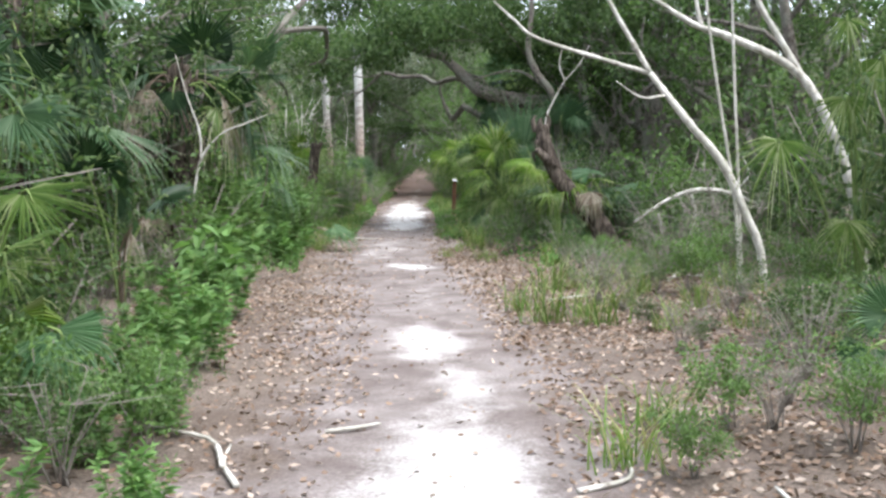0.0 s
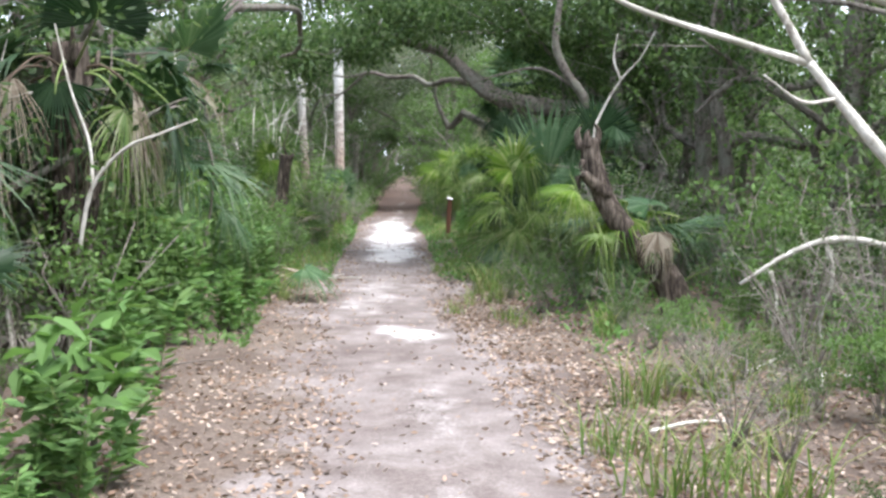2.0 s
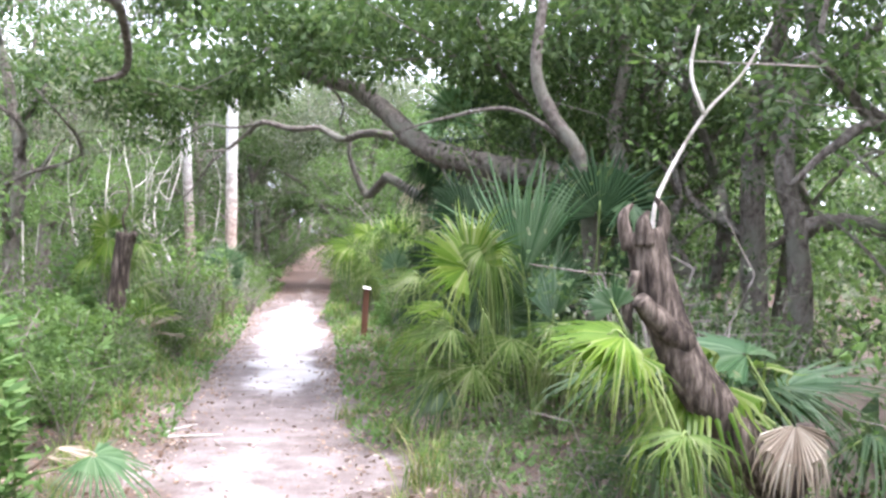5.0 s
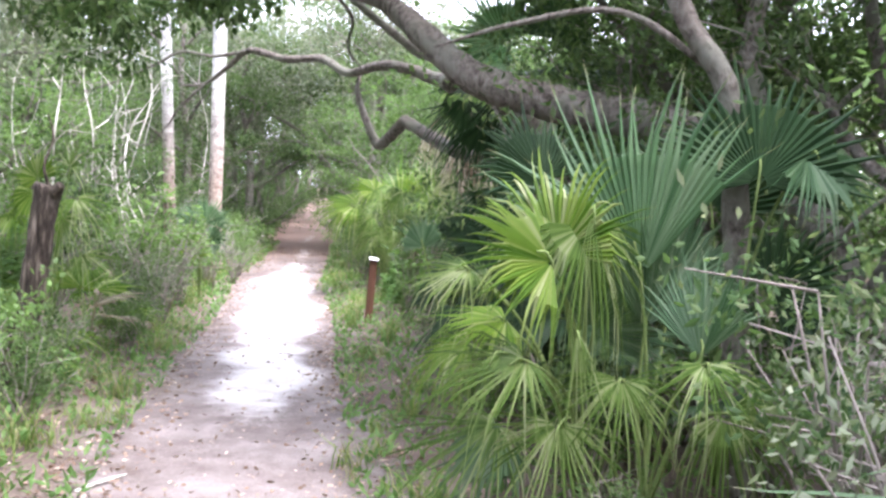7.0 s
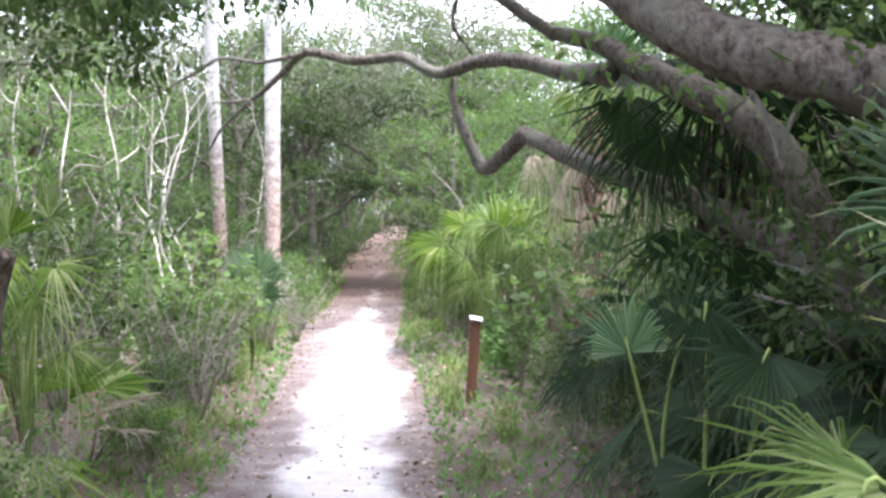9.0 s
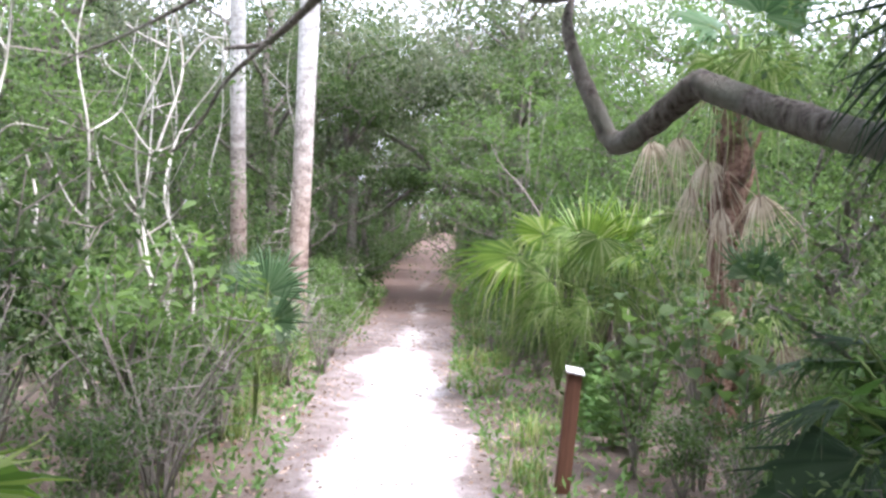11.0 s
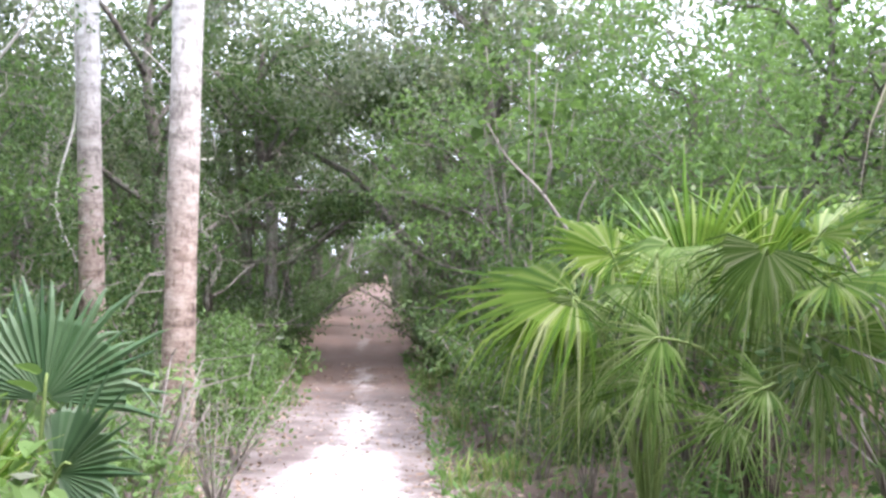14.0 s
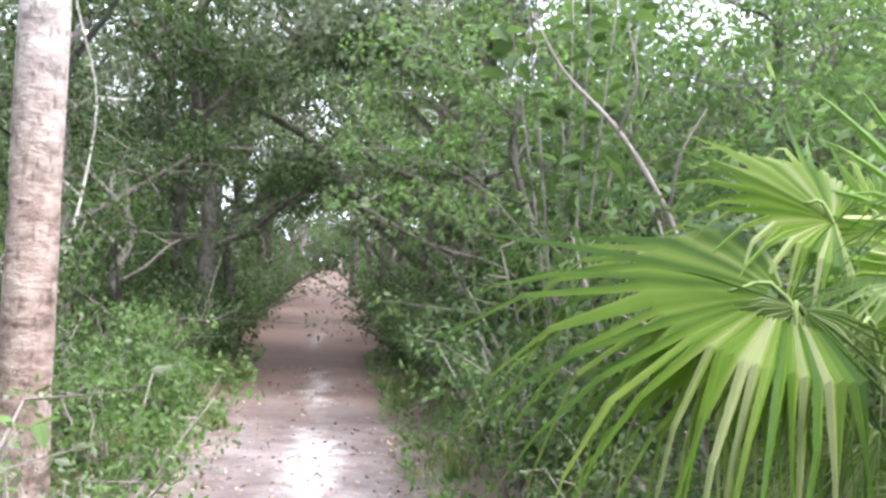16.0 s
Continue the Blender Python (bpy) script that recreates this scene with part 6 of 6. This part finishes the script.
for x, y, k in ((-11.1, 78.0, 0), (-9.7, 80.0, 2), (-12.1, 81.0, 2), (-8.7, 76.5, 0), (-13.7, 82.0, 0)):
    place(LOW[k], x, y, 1.9)
for x, y, z, t, k in ((-7.4, 34.5, 0.95, 20, 0), (-4.2, 35.0, 0.95, 140, 4), (-8.2, 39.5, 1.0, 260, 4), (-5.0, 41.0, 1.0, 50, 0), (-8.6, 47.0, 1.1, 80, 1), (-5.6, 46.5, 1.1, 190, 4)):
    place(OAKS[k], x, y, z, t)
for x, y, z, k in ((-1.75, 3.3, 0.4, 0), (-2.15, 4.9, 0.45, 0), (-2.35, 5.6, 0.5, 1)):
    place(WEEDS[k], x, y, z)
for x, y, k in ((-11.4, 75.0, 0), (-10.5, 76.0, 2), (-9.8, 75.5, 1), (-12.3, 77.0, 2), (-8.9, 74.0, 0), (-11.1, 79.0, 2)):
    place(SCRUB[k], x, y, 2.4)
for x, y, z, k in ((-0.9, 21.6, 0.8, 0), (-0.8, 22.5, 1.0, 1)):
    place(FRESH[k], x, y, z)
for x, y, z, k in ((-4.9, 3.6, 1.0, 0), (-5.2, 5.6, 1.0, 2), (-4.5, 8.2, 1.0, 0), (-5.0, 9.8, 1.1, 2), (-3.9, 4.0, 0.8, 0), (-4.6, 6.6, 0.95, 0)):
    place(LOW[k], x, y, z)
for x, y, z, k in ((-0.1, 19.2, 0.85, 0), (0.1, 17.9, 0.85, 0), (-0.5, 20.4, 0.75, 0), (-0.2, 16.9, 0.8, 0)):
    place(LOW[k], x, y, z)
# oaks added on the sun's side to block light from the palms
for x, y, z, k in ((1.2, 15.2, 1.0, 0), (1.7, 16.8, 1.0, 0), (0.9, 17.8, 1.0, 2)):
    place(OAKS[k], x, y, z)
for x, y, z, k in ((0.2, 16.7, 0.85, 0), (0.45, 15.3, 0.8, 0), (0.1, 18.3, 0.85, 2)):
    place(LOW[k], x, y, z)

for x, y, z, k in ((-0.8, 28.5, 1.0, 3), (-1.6, 31.0, 1.05, 3), (0.3, 27.0, 1.0, 3), (-2.4, 30.6, 0.9, 3), (-8.4, 23.6, 1.0, 0), (-9.2, 26.6, 1.1, 4), (-7.6, 31.2, 1.0, 0), (-10.6, 30.0, 1.2, 1)):
    place(OAKS[k], x, y, z)
for x, y, z, k in ((-1.2, 27.2, 1.0, 1), (-2.0, 28.3, 0.85, 1), (-0.6, 25.9, 0.9, 1), (-2.6, 31.2, 0.9, 2), (-7.9, 26.6, 0.8, 2), (-8.6, 29.5, 1.0, 0)):
    place(LOW[k], x, y, z)

for x, y, z, k in ((-3.0, 26.6, 1.1, 2), (-2.5, 27.4, 1.3, 2), (-3.3, 28.4, 1.2, 0), (-2.9, 29.9, 1.5, 2), (-3.5, 30.6, 1.3, 2), (-2.2, 26.4, 1.3, 0)):
    place(SCRUB[k], x, y, z, tall=1.2)

for x, y, z, k in ((-1.38, 2.9, 0.3, 0), (-1.62, 3.5, 0.42, 1), (-1.95, 4.1, 0.5, 0), (-2.3, 3.1, 0.55, 1), (-1.8, 2.7, 0.4, 0), (-2.05, 3.5, 0.5, 1)):
    place((WEEDS + FRESH)[k * 2], x, y, z)
for x, y, z, k in ((-1.75, 3.1, 0.4, 0), (-2.25, 3.8, 0.6, 2), (-1.7, 3.9, 0.3, 1)):
    place(SCRUB[k], x, y, z)

for proto in FRESH + SCRUB + GREY + WEEDS + TUFTS + OAKS + LOW:
    for o in (*proto.children_recursive, proto):
        bpy.data.objects.remove(o)

# low cover of small plants over the banks
_r = np.random.RandomState(91)
n_c = 26000
y = _r.uniform(9.5, 36, n_c)
s = _r.choice((-1, 1), n_c) * (0.68 + 3.0 * _r.rand(n_c) ** 1.2)
keep = (y > 14) | ((s < 0) & (s < -1.1)) | (s > 1.3)
y, s = y[keep], s[keep]
x = np.interp(y, TRAIL[0], TRAIL[1]) + s
z = np.array([rise(p, q) for p, q in zip(x, y)]) + _r.rand(len(x)) ** 2 * (0.06 + 0.12 * np.minimum(1, np.abs(s) - 0.6))
tip = _r.normal(size=(len(x), 3))
tip[:, 2] = np.abs(tip[:, 2]) + 0.3
v, f = leaves(np.stack([x, y, z], 1), tip, 0.075, 0.028, _r)
tagged(new("ground_cover", mesh_of("cover leaves", v, f, LEAF_WEED)), "low green leafy ground cover on the banks", "ground cover", kind="stuff")

a = _r.uniform(0, 1, 16000)
y = _r.uniform(-14, 62, 16000)
x = np.interp(y, TRAIL[0], TRAIL[1]) + _r.choice((-1, 1), 16000) * (3.2 + 15 * a)
tip = _r.normal(size=(16000, 3))
tip[:, 2] = np.abs(tip[:, 2]) + 0.2
v, f = leaves(np.stack([x, y, 0.08 + 0.3 * _r.rand(16000) ** 2], 1), tip, 0.26, 0.12, _r)
tagged(new("forest_floor_plants", mesh_of("floor leaves", v, f, LEAF_SCRUB)), "low green plants on the forest floor", "ground cover", kind="stuff")

# thickets between and behind the trees, then far woods that close the view
def thicket(name, label, n, per, near, far, low, high, size, mat, seed):
    r = np.random.RandomState(seed)
    n, per = int(n * 2.3), int(per * 0.55)
    cy = r.uniform(-12, 75, n)
    cs = r.choice((-1, 1), n) * r.uniform(near, far, n)
    cx = np.interp(cy, TRAIL[0], TRAIL[1]) + cs
    cz = low + (high - low) * r.rand(n) * np.minimum(1.0, 0.45 + (np.abs(cs) - near) / 6)
    c = np.stack([cx, cy, cz], 1)
    v, f = clump_leaves(c, np.array((0.4, 0.6, 0.8)), n * per, size, size * 0.55, r, 0.2)
    tagged(new(name, mesh_of(name, v, f, mat)), label, "woods", kind="stuff")


thicket("thicket", "dense green thicket behind the bank", 430, 150, 5.0, 12.0, 0.3, 6.2, 0.115, LEAF_SCRUB, 92)
thicket("thicket", "light green leafy thicket behind the bank", 300, 140, 4.5, 10.0, 0.3, 5.4, 0.105, LEAF_FRESH, 93)
_r = np.random.RandomState(95)
n_k = 1500
cy = 31.5 + 34 * _r.rand(n_k) ** 1.6
cx = np.interp(cy, TRAIL[0], TRAIL[1]) + _r.uniform(-13, 13, n_k)
cz = 2.7 + _r.rand(n_k) * (3.3 + np.clip(cy - 36, 0, 20) * 0.12) * (1.0 - 0.25 * np.abs(cx - np.interp(cy, TRAIL[0], TRAIL[1])) / 13)
cz += np.where(np.abs(cx - np.interp(cy, TRAIL[0], TRAIL[1])) < 2.2, 0.9, 0.0)
v, f = clump_leaves(np.stack([cx, cy, cz], 1), np.array((0.5, 0.7, 0.9)), n_k * 130, 0.105, 0.055, _r, 0.3)
tagged(new("oak_canopy", mesh_of("canopy", v, f, LEAF_GREY)), "grey-green oak canopy closing over the far trail", "woods", kind="stuff")
pieces = []
for i in np.flatnonzero(cy > 33.5)[::5]:
    p = np.array((cx[i], cy[i], cz[i]))
    d = _r.normal(size=3) * (1.0, 0.6, 0.5)
    q = [p + d * t + _r.normal(size=3) * 0.16 for t in (-1.0, -0.5, 0.0, 0.5, 1.0)]
    pieces.append(tube(q, 0.026, 0.006, 4, 3, 0.1, r=_r))
    for t in (1, 2, 3):
        pieces.append(tube([q[t], q[t] + _r.normal(size=3) * 0.3, q[t] + _r.normal(size=3) * 0.55], 0.014, 0.004, 3, 2, r=_r))
hy = _r.uniform(33, 77, 900)
hs = 0.85 + 2.6 * _r.rand(900) ** 1.3
hx = np.interp(hy, TRAIL[0], TRAIL[1]) + _r.choice((-1, 1), 900) * (hs + 0.25)
hz = np.array([rise(p, q) for p, q in zip(hx, hy)]) + 0.15 + _r.rand(900) * np.minimum(2.2, 0.4 + 0.95 * (hs - 0.85))
v, f = clump_leaves(np.stack([hx, hy, hz], 1), np.array((0.25, 0.35, 0.45)), 900 * 80, 0.1, 0.05, _r, 0.2)
tagged(new("far_hedge", mesh_of("hedge leaves", v, f, LEAF_SCRUB)), "dense green undergrowth lining the far trail", "undergrowth", kind="stuff")
v, f = join(pieces)
tagged(new("oak_boughs", mesh_of("boughs", v, f, BARK_TWIG, True)), "grey crooked oak boughs in the far canopy", "woods", kind="stuff")
thicket("thicket", "dark oak thicket further back", 520, 150, 8.0, 18.0, 0.5, 7.5, 0.17, LEAF_GREY, 94)
_r = np.random.RandomState(90)
n_far = 100000
a = _r.uniform(0, 2 * math.pi, n_far)
d = _r.uniform(20, 46, n_far)
x = -6 + np.cos(a) * d * 0.75
y = 26 + np.sin(a) * d * 1.25
hgt = 7.5 * _r.rand(n_far) ** 1.2 * (0.8 + 0.3 * np.sin(a * 9) * np.cos(a * 23))
keep = (np.abs(x - np.interp(y, TRAIL[0], TRAIL[1])) > 9.0) | (y > 74) | (y < -14)
at = np.stack([x, y, hgt], 1)[keep]
v, f = leaves(at, _r.normal(size=at.shape), 0.5, 0.3, _r)
tagged(new("far_woods", mesh_of("far leaves", v, f, LEAF_OAK)), "distant dense green oak woods", "woods", kind="stuff")
